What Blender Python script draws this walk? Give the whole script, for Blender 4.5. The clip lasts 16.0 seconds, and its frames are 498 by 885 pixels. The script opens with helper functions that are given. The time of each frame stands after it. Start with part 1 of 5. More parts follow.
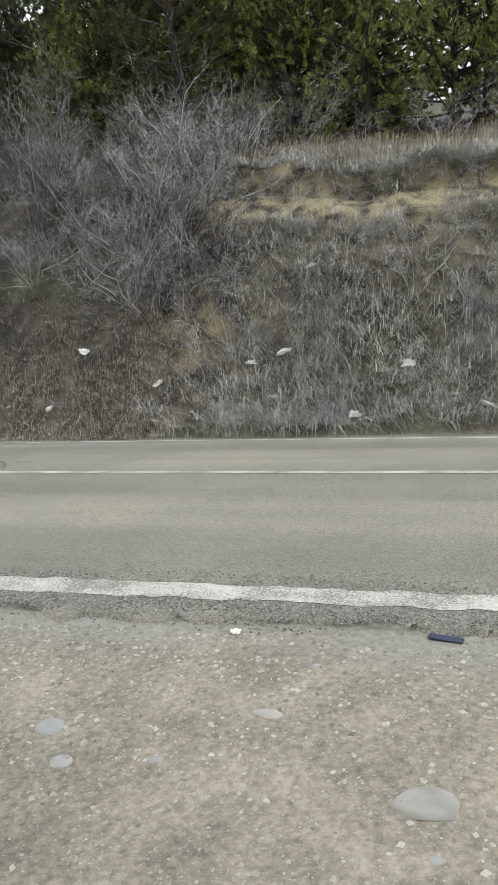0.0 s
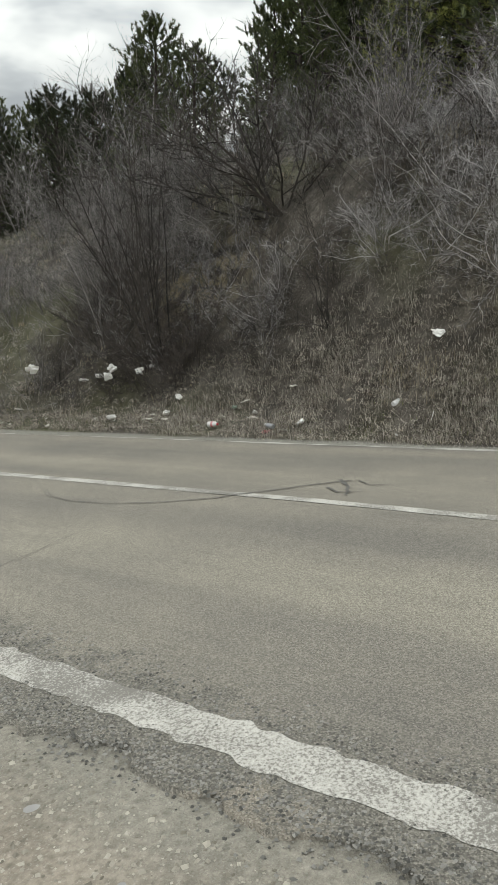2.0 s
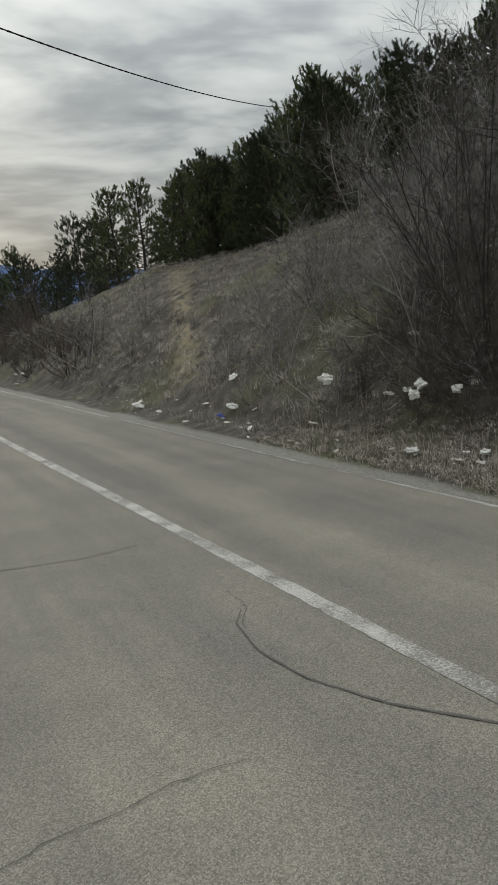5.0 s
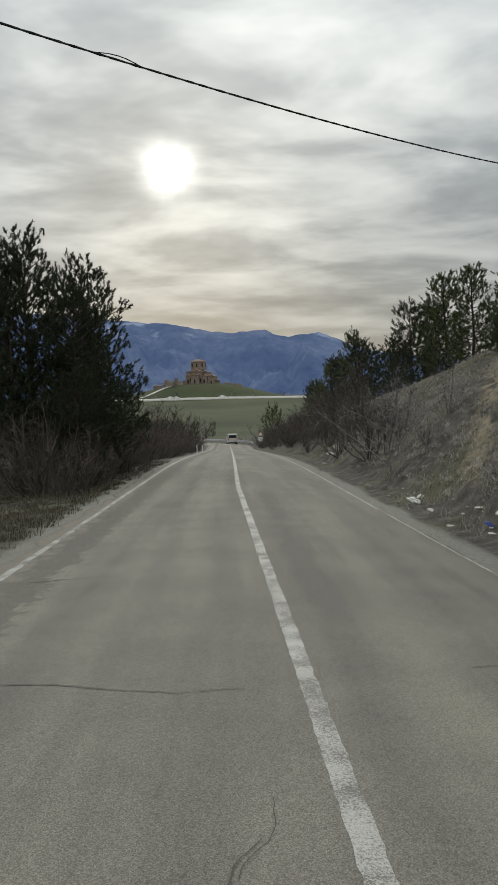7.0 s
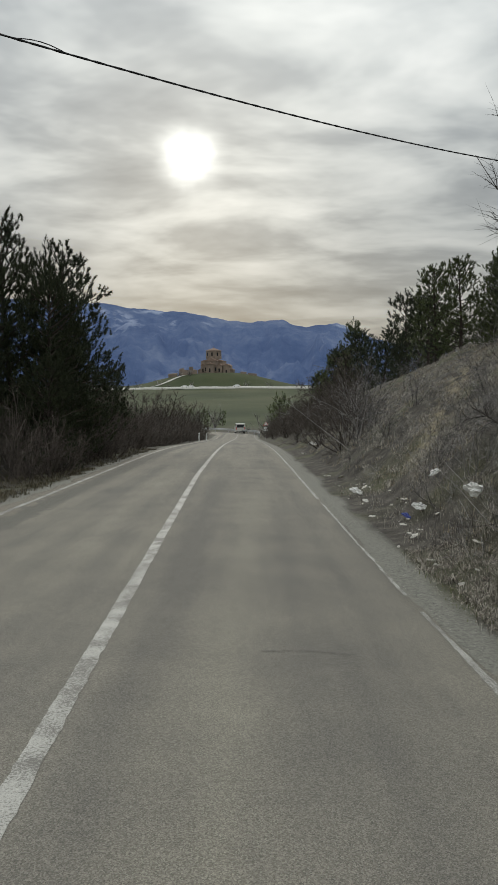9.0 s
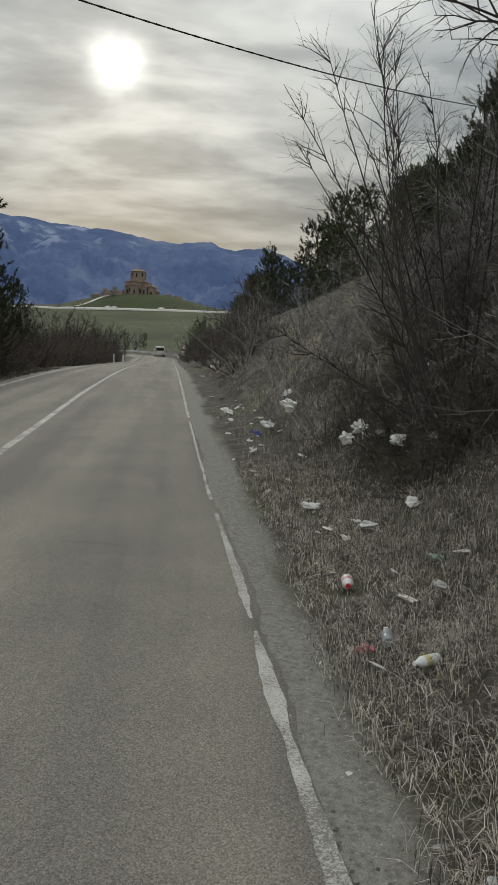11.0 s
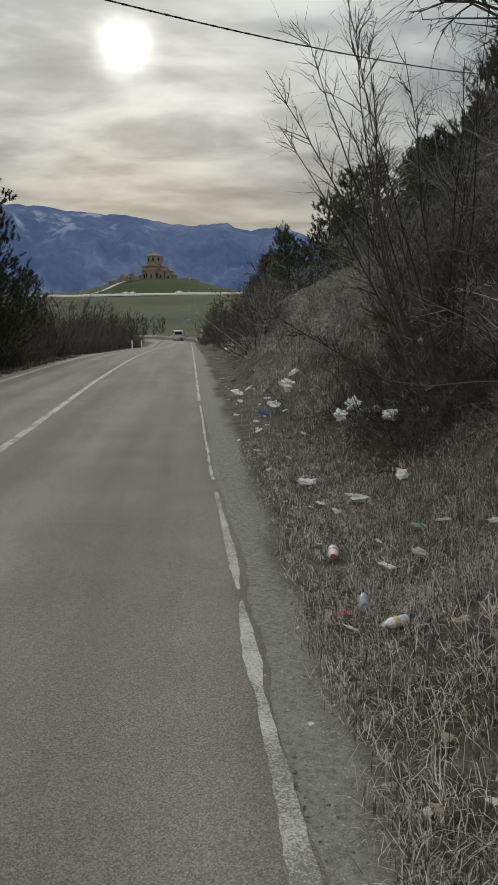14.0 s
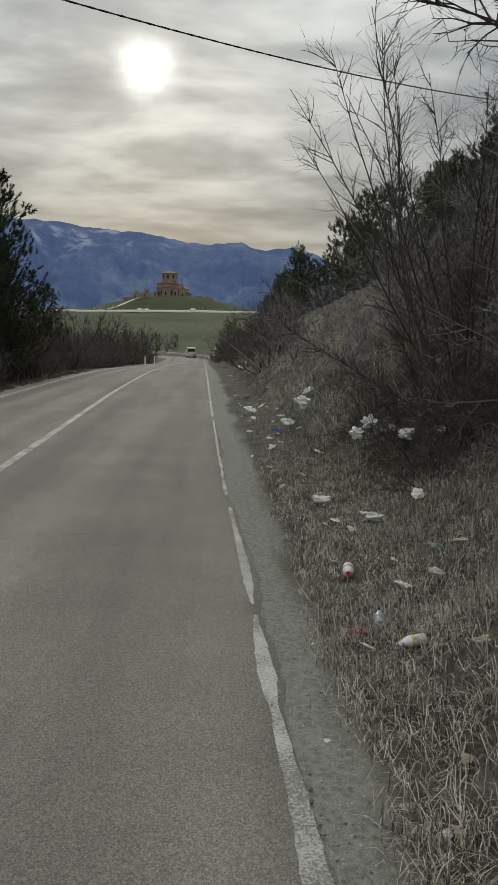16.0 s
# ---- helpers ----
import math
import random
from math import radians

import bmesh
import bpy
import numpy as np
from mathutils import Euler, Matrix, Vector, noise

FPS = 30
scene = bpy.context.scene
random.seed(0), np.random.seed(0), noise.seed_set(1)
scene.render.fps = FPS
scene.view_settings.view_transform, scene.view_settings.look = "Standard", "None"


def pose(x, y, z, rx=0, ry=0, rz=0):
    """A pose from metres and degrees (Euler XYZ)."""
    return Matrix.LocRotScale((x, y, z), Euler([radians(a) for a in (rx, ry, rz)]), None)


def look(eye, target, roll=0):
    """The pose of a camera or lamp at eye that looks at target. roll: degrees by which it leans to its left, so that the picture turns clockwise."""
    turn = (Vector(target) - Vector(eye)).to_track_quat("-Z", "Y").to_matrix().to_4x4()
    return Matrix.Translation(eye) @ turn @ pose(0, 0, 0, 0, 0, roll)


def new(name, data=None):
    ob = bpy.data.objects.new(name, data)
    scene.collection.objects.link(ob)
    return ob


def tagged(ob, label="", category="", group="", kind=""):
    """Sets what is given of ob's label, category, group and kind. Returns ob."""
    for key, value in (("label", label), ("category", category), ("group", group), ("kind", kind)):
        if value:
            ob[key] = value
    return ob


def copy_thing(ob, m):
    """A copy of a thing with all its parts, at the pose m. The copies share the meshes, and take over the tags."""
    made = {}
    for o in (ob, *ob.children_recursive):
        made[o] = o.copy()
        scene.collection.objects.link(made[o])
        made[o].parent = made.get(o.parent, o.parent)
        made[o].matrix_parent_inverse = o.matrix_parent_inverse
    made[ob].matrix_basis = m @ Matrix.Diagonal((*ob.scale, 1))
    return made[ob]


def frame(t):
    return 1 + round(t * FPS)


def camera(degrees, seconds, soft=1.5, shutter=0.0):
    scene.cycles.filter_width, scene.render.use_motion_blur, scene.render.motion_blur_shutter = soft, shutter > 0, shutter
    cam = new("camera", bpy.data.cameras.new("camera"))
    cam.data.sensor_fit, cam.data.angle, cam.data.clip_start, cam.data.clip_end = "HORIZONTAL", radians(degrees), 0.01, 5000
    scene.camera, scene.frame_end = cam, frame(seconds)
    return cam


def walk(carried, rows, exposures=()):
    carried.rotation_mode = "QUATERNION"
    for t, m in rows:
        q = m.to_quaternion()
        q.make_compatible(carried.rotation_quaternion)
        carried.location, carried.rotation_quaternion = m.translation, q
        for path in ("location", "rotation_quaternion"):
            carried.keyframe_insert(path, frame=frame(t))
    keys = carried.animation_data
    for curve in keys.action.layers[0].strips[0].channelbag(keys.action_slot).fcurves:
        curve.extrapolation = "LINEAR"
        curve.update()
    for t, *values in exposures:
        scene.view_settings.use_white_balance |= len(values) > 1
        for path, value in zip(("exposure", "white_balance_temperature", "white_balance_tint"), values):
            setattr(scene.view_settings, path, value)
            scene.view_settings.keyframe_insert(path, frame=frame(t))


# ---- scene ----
cam = camera(34.7, 16.0)
PATH = [
    (0, (0.486, 0.69, 1.583), (2.392, 1.214, 1.274), -0.5),
    (0.5, (0.83, 1.0, 1.652), (2.551, 1.941, 1.29), -1.6),
    (1, (1.134, 1.298, 1.717), (2.77, 2.398, 1.377), -2.3),
    (1.5, (1.608, 1.527, 1.733), (3.162, 2.736, 1.379), -3.2),
    (2, (2.078, 1.805, 1.739), (3.605, 3.041, 1.363), -3.2),
    (2.5, (2.566, 2.135, 1.771), (4.042, 3.426, 1.376), -2.9),
    (3, (3.058, 2.442, 1.75), (4.409, 3.852, 1.321), -3.2),
    (3.2, (3.129, 2.526, 1.792), (4.443, 3.964, 1.338), -3.3),
    (5.3, (4.773, 3.694, 1.893), (5.487, 5.532, 1.556), -3.9),
    (5.5, (4.955, 3.749, 1.889), (5.579, 5.624, 1.58), -3.9),
    (6, (5.371, 4.008, 1.9), (5.849, 5.935, 1.666), -3.1),
    (6.5, (5.718, 4.301, 1.919), (5.995, 6.274, 1.748), -2.0),
    (7, (6.135, 4.515, 1.856), (6.183, 6.51, 1.721), -1.0),
    (7.5, (6.517, 4.566, 1.84), (6.441, 6.56, 1.703), 0.1),
    (8, (6.865, 4.488, 1.828), (6.715, 6.477, 1.677), 0.3),
    (8.5, (7.302, 4.496, 1.791), (7.163, 6.486, 1.648), -0.9),
    (9, (7.593, 4.42, 1.814), (7.601, 6.414, 1.654), 0.0),
    (9.5, (7.826, 4.246, 1.805), (7.978, 6.229, 1.596), 1.3),
    (10, (8.179, 4.119, 1.762), (8.367, 6.094, 1.508), 1.5),
    (10.2, (8.293, 4.062, 1.768), (8.489, 6.033, 1.495), 2.1),
    (12.3, (8.863, 3.678, 1.756), (9.08, 5.625, 1.35), 0.6),
    (12.5, (8.852, 3.664, 1.784), (9.068, 5.609, 1.372), -0.3),
    (13, (8.848, 3.631, 1.784), (9.056, 5.576, 1.367), -0.9),
    (13.5, (8.842, 3.611, 1.776), (9.033, 5.56, 1.367), -0.4),
    (14, (8.87, 3.61, 1.805), (9.009, 5.567, 1.415), -0.4),
    (14.5, (8.852, 3.624, 1.837), (8.955, 5.586, 1.464), 0.1),
    (15, (8.864, 3.631, 1.839), (8.958, 5.595, 1.477), 0.2),
    (15.5, (8.839, 3.633, 1.816), (8.943, 5.599, 1.466), 0.7),
    (16, (8.82, 3.628, 1.769), (8.935, 5.594, 1.425), 1.0),
]
walk(cam, [(t, look(eye, target, roll)) for t, eye, target, roll in PATH], [(0, -0.12, 6380, 10), (1, -0.26, 6500, 10), (2, -0.4, 6650, 10), (2.5, -0.28, 6600, 10), (3.2, -0.5, 6550, 10), (5.3, -1.07, 6500, 10), (6.2, -1.28, 6500, 10), (7, -1.12, 6480, 10), (8, -1.2, 6480, 10), (9, -1.15, 6480, 10), (10, -1.24, 6500, 10), (12.5, -1.2, 6520, 10), (16, -1.27, 6520, 10)])
SKY_STRENGTH, SUN_STRENGTH = 1.0, 0.8

# ---------------------------------------------------------------- light
SUN_EL, SUN_AZ = radians(14.9), radians(-4.0)
SUN = Vector((math.cos(SUN_EL) * math.sin(SUN_AZ), math.cos(SUN_EL) * math.cos(SUN_AZ), math.sin(SUN_EL)))


class Nodes:
    """Short hand for building a node tree."""

    def __init__(self, tree):
        self.tree = tree

    def add(self, kind, **props):
        n = self.tree.nodes.new(kind)
        for k, v in props.items():
            if k in n.inputs.keys():
                n.inputs[k].default_value = v
            elif k == "operation":
                n.operation = v
            elif k == "blend_type":
                n.blend_type = v
            elif k == "data_type":
                n.data_type = v
            elif k == "sky_type":
                n.sky_type = v
            elif k == "feature":
                n.feature = v
            elif k == "attribute_name":
                n.attribute_name = v
        return n

    def link(self, a, b):
        self.tree.links.new(a, b)

    def math(self, op, a, b=0.0, clamp=False):
        n = self.tree.nodes.new("ShaderNodeMath")
        n.operation, n.use_clamp = op, clamp
        for i, v in enumerate((a, b)):
            if isinstance(v, (int, float)):
                n.inputs[i].default_value = v
            else:
                self.link(v, n.inputs[i])
        return n.outputs[0]

    def mix(self, fac, a, b, blend="MIX"):
        n = self.tree.nodes.new("ShaderNodeMix")
        n.data_type, n.blend_type = "RGBA", blend
        for i, v in ((0, fac), (6, a), (7, b)):
            if isinstance(v, (int, float)):
                n.inputs[i].default_value = v
            elif isinstance(v, tuple):
                n.inputs[i].default_value = (*v[:3], 1)
            else:
                self.link(v, n.inputs[i])
        return n.outputs[2]

    def ramp(self, fac, *stops):
        n = self.tree.nodes.new("ShaderNodeValToRGB")
        els = n.color_ramp.elements
        while len(els) < len(stops):
            els.new(0.5)
        for e, (p, c) in zip(els, stops):
            e.position, e.color = p, (*((c,) * 3 if isinstance(c, (int, float)) else c), 1)
        self.link(fac, n.inputs[0])
        return n.outputs[0]

    def noise(self, vec, scale, detail=4.0, rough=0.55, lac=2.0, distortion=0.0):
        n = self.tree.nodes.new("ShaderNodeTexNoise")
        for k, v in (("Scale", scale), ("Detail", detail), ("Roughness", rough), ("Lacunarity", lac), ("Distortion", distortion)):
            n.inputs[k].default_value = v
        if vec is not None:
            self.link(vec, n.inputs["Vector"])
        return n.outputs[0]

    def stretch(self, vec, x, y, z):
        n = self.tree.nodes.new("ShaderNodeMapping")
        n.inputs["Scale"].default_value = (x, y, z)
        self.link(vec, n.inputs["Vector"])
        return n.outputs[0]


world = bpy.data.worlds.new("overcast_sky")
scene.world = world
world.use_nodes = True
W = Nodes(world.node_tree)
bg = world.node_tree.nodes["Background"]
sky = W.add("ShaderNodeTexSky", sky_type="NISHITA")
sky.sun_disc, sky.sun_elevation, sky.sun_rotation = False, SUN_EL, SUN_AZ
sky.dust_density = 2.0
tc = W.add("ShaderNodeTexCoord")
sep = W.add("ShaderNodeSeparateXYZ")
W.link(tc.outputs["Generated"], sep.inputs[0])
up = W.math("MAXIMUM", sep.outputs[2], 0.0)
den = W.math("ADD", up, 0.14)
flat = W.add("ShaderNodeCombineXYZ")
W.link(W.math("DIVIDE", sep.outputs[0], den), flat.inputs[0])
W.link(W.math("DIVIDE", sep.outputs[1], den), flat.inputs[1])
drift = W.add("ShaderNodeMapping")
drift.inputs["Rotation"].default_value = (0, 0, radians(34))
drift.inputs["Scale"].default_value = (0.85, 1.05, 1.0)
W.link(flat.outputs[0], drift.inputs["Vector"])
streaks = W.noise(drift.outputs[0], 2.0, 4.0, 0.5, 2.1, 0.2)
veil = W.noise(flat.outputs[0], 0.55, 2.0, 0.5)
cloud = W.math("ADD", W.math("MULTIPLY", streaks, 0.72), W.math("MULTIPLY", veil, 0.42))
grey = W.ramp(cloud, (0.42, (0.48, 0.51, 0.54)), (0.52, (0.66, 0.69, 0.71)), (0.60, (0.98, 1.0, 0.99)), (0.72, (1.35, 1.34, 1.30)))
# the sun behind thin cloud, and the brightening of the cloud round it
dot = W.add("ShaderNodeVectorMath", operation="DOT_PRODUCT")
W.link(tc.outputs["Generated"], dot.inputs[0])
dot.inputs[1].default_value = SUN
ahead = W.math("MAXIMUM", dot.outputs["Value"], 0.0)
core = W.math("POWER", W.math("MINIMUM", W.math("ADD", ahead, W.math("MULTIPLY", W.math("SUBTRACT", W.noise(tc.outputs["Generated"], 26.0, 2.0), 0.5), 0.0008)), 1.0), 3000.0)
halo = W.math("POWER", ahead, 60.0)
thin = W.ramp(cloud, (0.44, 0.25), (0.7, 1.0))
# an overcast sky: the zenith three times as bright as the horizon
rise = W.math("ADD", W.math("MULTIPLY", up, 2.6), 0.62)
lit = W.mix(1.0, grey, W.mix(1.0, rise, (1.0, 1.0, 1.0), "MULTIPLY"), "MULTIPLY")
lit = W.mix(1.0, lit, W.mix(1.0, W.math("MULTIPLY", W.math("MULTIPLY", halo, thin), 0.55), (1.0, 0.95, 0.84), "MULTIPLY"), "ADD")
lit = W.mix(1.0, lit, W.mix(1.0, W.math("MULTIPLY", core, 3.0), (1.0, 0.97, 0.9), "MULTIPLY"), "ADD")
low = W.ramp(up, (0.05, 1.0), (0.17, 0.0))
lit = W.mix(W.math("MULTIPLY", low, 0.45), lit, W.mix(0.6, lit, (0.92, 0.89, 0.78)))
veiled = W.mix(0.93, W.mix(1.0, sky.outputs[0], (0.10, 0.10, 0.10), "MULTIPLY"), lit)
W.link(W.mix(1.0, veiled, (0.965, 1.0, 1.0), "MULTIPLY"), bg.inputs["Color"])
bg.inputs["Strength"].default_value = SKY_STRENGTH

lamp = bpy.data.lights.new("sun", "SUN")
lamp.energy, lamp.angle, lamp.color = SUN_STRENGTH, radians(12), (1.0, 0.93, 0.82)
sun = new("sun", lamp)
sun.matrix_world = look(SUN * 50, (0, 0, 0))


# ---------------------------------------------------------------- materials
def material(name, build, roughness=0.8, metallic=0.0, bump=None):
    m = bpy.data.materials.new(name)
    m.use_nodes = True
    n = Nodes(m.node_tree)
    shader = m.node_tree.nodes["Principled BSDF"]
    shader.inputs["Roughness"].default_value, shader.inputs["Metallic"].default_value = roughness, metallic
    shader.inputs["Specular IOR Level"].default_value = 0.3
    geo = n.add("ShaderNodeTexCoord")
    colour, height, strength = build(n, geo.outputs["Object"])
    if isinstance(colour, tuple):
        shader.inputs["Base Color"].default_value = (*colour, 1)
    else:
        n.link(colour, shader.inputs["Base Color"])
    if height is not None:
        b = n.add("ShaderNodeBump")
        b.inputs["Strength"].default_value, b.inputs["Distance"].default_value = strength
        n.link(height, b.inputs["Height"])
        n.link(b.outputs[0], shader.inputs["Normal"])
    return m


def plain(name, colour, roughness=0.6, metallic=0.0, vary=0.25, scale=6.0):
    """A colour with soft blotches, and a shift from object to object."""

    def build(n, at):
        f = n.noise(at, scale, 4.0)
        r = n.add("ShaderNodeObjectInfo").outputs["Random"]
        f = n.math("ADD", n.math("MULTIPLY", f, 0.7), n.math("MULTIPLY", r, 0.3))
        dark, light = tuple(c * (1 - vary) for c in colour), tuple(min(1, c * (1 + vary)) for c in colour)
        return n.ramp(f, (0.3, dark), (0.7, light)), f, (0.15, 0.01)

    return material(name, build, roughness, metallic)


def leafy(name, dark, light, scale=1.3, roughness=0.75, middle=None):
    """For joined blades, twigs and needles: every piece takes its own shade."""

    def build(n, at):
        island = n.add("ShaderNodeNewGeometry").outputs["Random Per Island"]
        f = n.math("ADD", n.math("MULTIPLY", island, 0.55), n.math("MULTIPLY", n.noise(at, scale, 3.0), 0.45))
        stops = ((0.25, dark), (0.8, light)) if middle is None else ((0.28, dark), (0.5, middle), (0.72, light))
        return n.ramp(f, *stops), None, None

    return material(name, build, roughness)


def asphalt_build(n, at):
    fine = n.noise(at, 160.0, 2.0, 0.7)
    stones = n.add("ShaderNodeTexVoronoi")
    stones.inputs["Scale"].default_value = 180.0
    n.link(at, stones.inputs["Vector"])
    blotch = n.noise(at, 0.9, 5.0, 0.6)
    tracks = n.noise(n.stretch(at, 1.1, 0.05, 1.0), 1.5, 4.0, 0.55)
    across = n.add("ShaderNodeSeparateXYZ")
    n.link(at, across.inputs[0])
    lane = n.math("ABSOLUTE", n.math("SUBTRACT", across.outputs[0], 6.6))
    band = n.math("COSINE", n.math("MULTIPLY", n.math("SUBTRACT", lane, 1.0), 4.83))
    dust = n.math("ADD", n.math("ADD", n.math("MULTIPLY", blotch, 0.30), n.math("MULTIPLY", tracks, 0.52)), n.math("MULTIPLY", band, 0.03))
    base = n.ramp(dust, (0.30, (0.163, 0.152, 0.133)), (0.42, (0.210, 0.194, 0.163)), (0.56, (0.266, 0.246, 0.200)))
    grain = n.ramp(stones.outputs["Color"], (0.0, 0.40), (0.5, 1.0), (1.0, 1.9))
    # crumbled, gritty strip along the edge by the lay-by
    coarse = n.add("ShaderNodeTexVoronoi")
    coarse.inputs["Scale"].default_value = 110.0
    n.link(at, coarse.inputs["Vector"])
    inward = n.math("MULTIPLY", n.math("SUBTRACT", 4.42, across.outputs[0]), 0.62, True)
    frayed = n.ramp(n.math("ADD", inward, n.math("MULTIPLY", n.noise(at, 5.5, 5.0, 0.65), 0.7)), (0.47, 0.0), (0.53, 1.0))
    gritty = n.mix(0.9, (0.155, 0.146, 0.126), n.ramp(coarse.outputs["Color"], (0.0, 0.5), (0.6, 1.0), (1.0, 1.7)), "MULTIPLY")
    # dust from the lay-by lies over it in patches
    blown = n.math("ADD", n.noise(at, 3.3, 6.0, 0.7), n.math("MULTIPLY", n.math("SUBTRACT", 3.72, across.outputs[0]), 0.75))
    gritty = n.mix(n.math("MULTIPLY", n.ramp(blown, (0.50, 0.0), (0.60, 1.0)), 0.75), gritty, n.mix(0.5, (0.25, 0.222, 0.18), n.ramp(fine, (0.3, 0.6), (0.7, 1.4)), "MULTIPLY"))
    base = n.mix(n.math("MULTIPLY", frayed, 0.85), base, gritty)
    colour = n.mix(0.72, base, grain, "MULTIPLY")
    colour = n.mix(n.math("MULTIPLY", n.ramp(fine, (0.62, 0.0), (0.72, 1.0)), 0.5), colour, (0.36, 0.35, 0.32))
    return colour, n.math("ADD", stones.outputs["Distance"], n.math("MULTIPLY", fine, 0.5)), (0.35, 0.006)


def paint_build(n, at):
    chips = n.noise(at, 80.0, 6.0, 0.8)
    wear = n.noise(at, 3.0, 3.0)
    f = n.math("ADD", n.math("MULTIPLY", chips, 0.7), n.math("MULTIPLY", wear, 0.35))
    return n.ramp(f, (0.485, (0.185, 0.175, 0.155)), (0.53, (0.40, 0.385, 0.35)), (0.66, (0.58, 0.565, 0.52))), chips, (0.25, 0.004)


def ground_build(n, at):
    fine = n.noise(at, 34.0, 5.0, 0.65)
    mid = n.noise(at, 3.1, 5.0, 0.6)
    wide = n.noise(at, 0.35, 3.0, 0.5)
    attr = {}
    for k in ("dirt", "turf", "clay", "grit"):
        a = n.add("ShaderNodeAttribute", attribute_name=k)
        attr[k] = a.outputs["Fac"]
    pebbles = n.add("ShaderNodeTexVoronoi")
    pebbles.inputs["Scale"].default_value = 26.0
    n.link(at, pebbles.inputs["Vector"])
    speck = n.ramp(n.noise(at, 90.0, 2.0, 0.6), (0.60, 0.0), (0.68, 1.0))
    dirt = n.ramp(n.math("ADD", n.math("MULTIPLY", mid, 0.42), n.math("MULTIPLY", fine, 0.58)), (0.36, (0.125, 0.109, 0.088)), (0.5, (0.222, 0.194, 0.156)), (0.63, (0.33, 0.288, 0.234)))
    dirt = n.mix(n.math("MULTIPLY", speck, 0.5), dirt, (0.42, 0.39, 0.34))
    litter = n.ramp(n.math("ADD", n.math("MULTIPLY", mid, 0.5), n.math("MULTIPLY", fine, 0.5)), (0.36, (0.028, 0.025, 0.02)), (0.52, (0.082, 0.072, 0.06)), (0.70, (0.25, 0.225, 0.19)))
    litter = n.mix(n.math("MULTIPLY", n.ramp(wide, (0.5, 0.0), (0.64, 1.0)), 0.45), litter, (0.12, 0.125, 0.055))
    clay = n.ramp(fine, (0.3, (0.20, 0.165, 0.105)), (0.7, (0.40, 0.335, 0.215)))
    field = n.ramp(n.math("ADD", n.math("MULTIPLY", n.noise(at, 0.02, 4.0), 0.6), n.math("MULTIPLY", mid, 0.4)), (0.35, (0.03, 0.04, 0.015)), (0.5, (0.05, 0.062, 0.024)), (0.65, (0.082, 0.08, 0.04)))
    c = n.mix(attr["turf"], litter, field)
    c = n.mix(n.math("MULTIPLY", attr["clay"], n.ramp(mid, (0.40, 0.0), (0.56, 1.0))), c, clay)
    grit = n.ramp(n.math("ADD", n.math("MULTIPLY", pebbles.outputs["Distance"], 0.5), n.math("MULTIPLY", fine, 0.5)), (0.25, (0.165, 0.16, 0.138)), (0.6, (0.265, 0.257, 0.22)))
    grains = n.add("ShaderNodeTexVoronoi")
    grains.inputs["Scale"].default_value = 190.0
    n.link(at, grains.inputs["Vector"])
    grit = n.mix(0.8, grit, n.ramp(grains.outputs["Color"], (0.0, 0.5), (0.45, 0.95), (0.8, 1.1), (1.0, 1.7)), "MULTIPLY")
    c = n.mix(attr["dirt"], c, n.mix(attr["grit"], dirt, grit))
    lumps = n.math("ADD", n.math("MULTIPLY", fine, 0.7), n.math("MULTIPLY", pebbles.outputs["Distance"], 0.15))
    h = n.mix(attr["grit"], lumps, n.math("MULTIPLY", grains.outputs["Distance"], 0.25))
    return c, h, (0.8, 0.016)


def mountain_build(n, at):
    f = n.noise(at, 0.0016, 7.0, 0.6)
    ribs = n.noise(n.stretch(at, 1.0, 1.0, 0.6), 0.009, 8.0, 0.66)
    high = n.add("ShaderNodeSeparateXYZ")
    n.link(at, high.inputs[0])
    snow = n.math("MULTIPLY", n.ramp(n.math("MULTIPLY", high.outputs[2], 0.0036), (0.55, 0.0), (0.95, 1.0)), n.math("MULTIPLY", n.ramp(ribs, (0.53, 0.0), (0.60, 1.0)), n.ramp(n.noise(at, 0.0042, 3.0, 0.5), (0.50, 0.0), (0.60, 1.0))))
    # rock tones shifted to blue, with the haze of distance mixed into the colour
    hazed_rock = n.ramp(n.math("ADD", n.math("MULTIPLY", f, 0.5), n.math("MULTIPLY", ribs, 0.5)), (0.40, (0.025, 0.038, 0.07)), (0.5, (0.055, 0.075, 0.12)), (0.62, (0.12, 0.14, 0.18)))
    return n.mix(n.math("MULTIPLY", snow, 0.32), hazed_rock, (0.62, 0.66, 0.74)), ribs, (0.5, 60.0)


M_ASPHALT = material("worn_asphalt", asphalt_build, 0.85)
M_ASPHALT.node_tree.nodes["Principled BSDF"].inputs["Specular IOR Level"].default_value = 0.15
M_PAINT = material("road_paint", paint_build, 0.7)
M_GROUND = material("ground", ground_build, 0.95)
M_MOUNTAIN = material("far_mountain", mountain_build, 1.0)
# airlight painted on: the slopes emit a faint blue to stand for haze
haze_glow = M_MOUNTAIN.node_tree.nodes["Principled BSDF"]
haze_glow.inputs["Emission Color"].default_value, haze_glow.inputs["Emission Strength"].default_value = (0.19, 0.34, 0.80, 1), 0.28
M_CRACK = plain("tar_crack", (0.10, 0.096, 0.088), 0.85)
M_BARK = plain("pine_bark", (0.055, 0.044, 0.036), 0.95, 0, 0.4, 9)
M_TWIG = leafy("bare_twig", (0.04, 0.037, 0.035), (0.47, 0.44, 0.425), 0.8, 0.9, (0.155, 0.144, 0.137))
M_BOUGH = leafy("dark_bark", (0.028, 0.025, 0.023), (0.12, 0.105, 0.095), 2.0, 0.9)
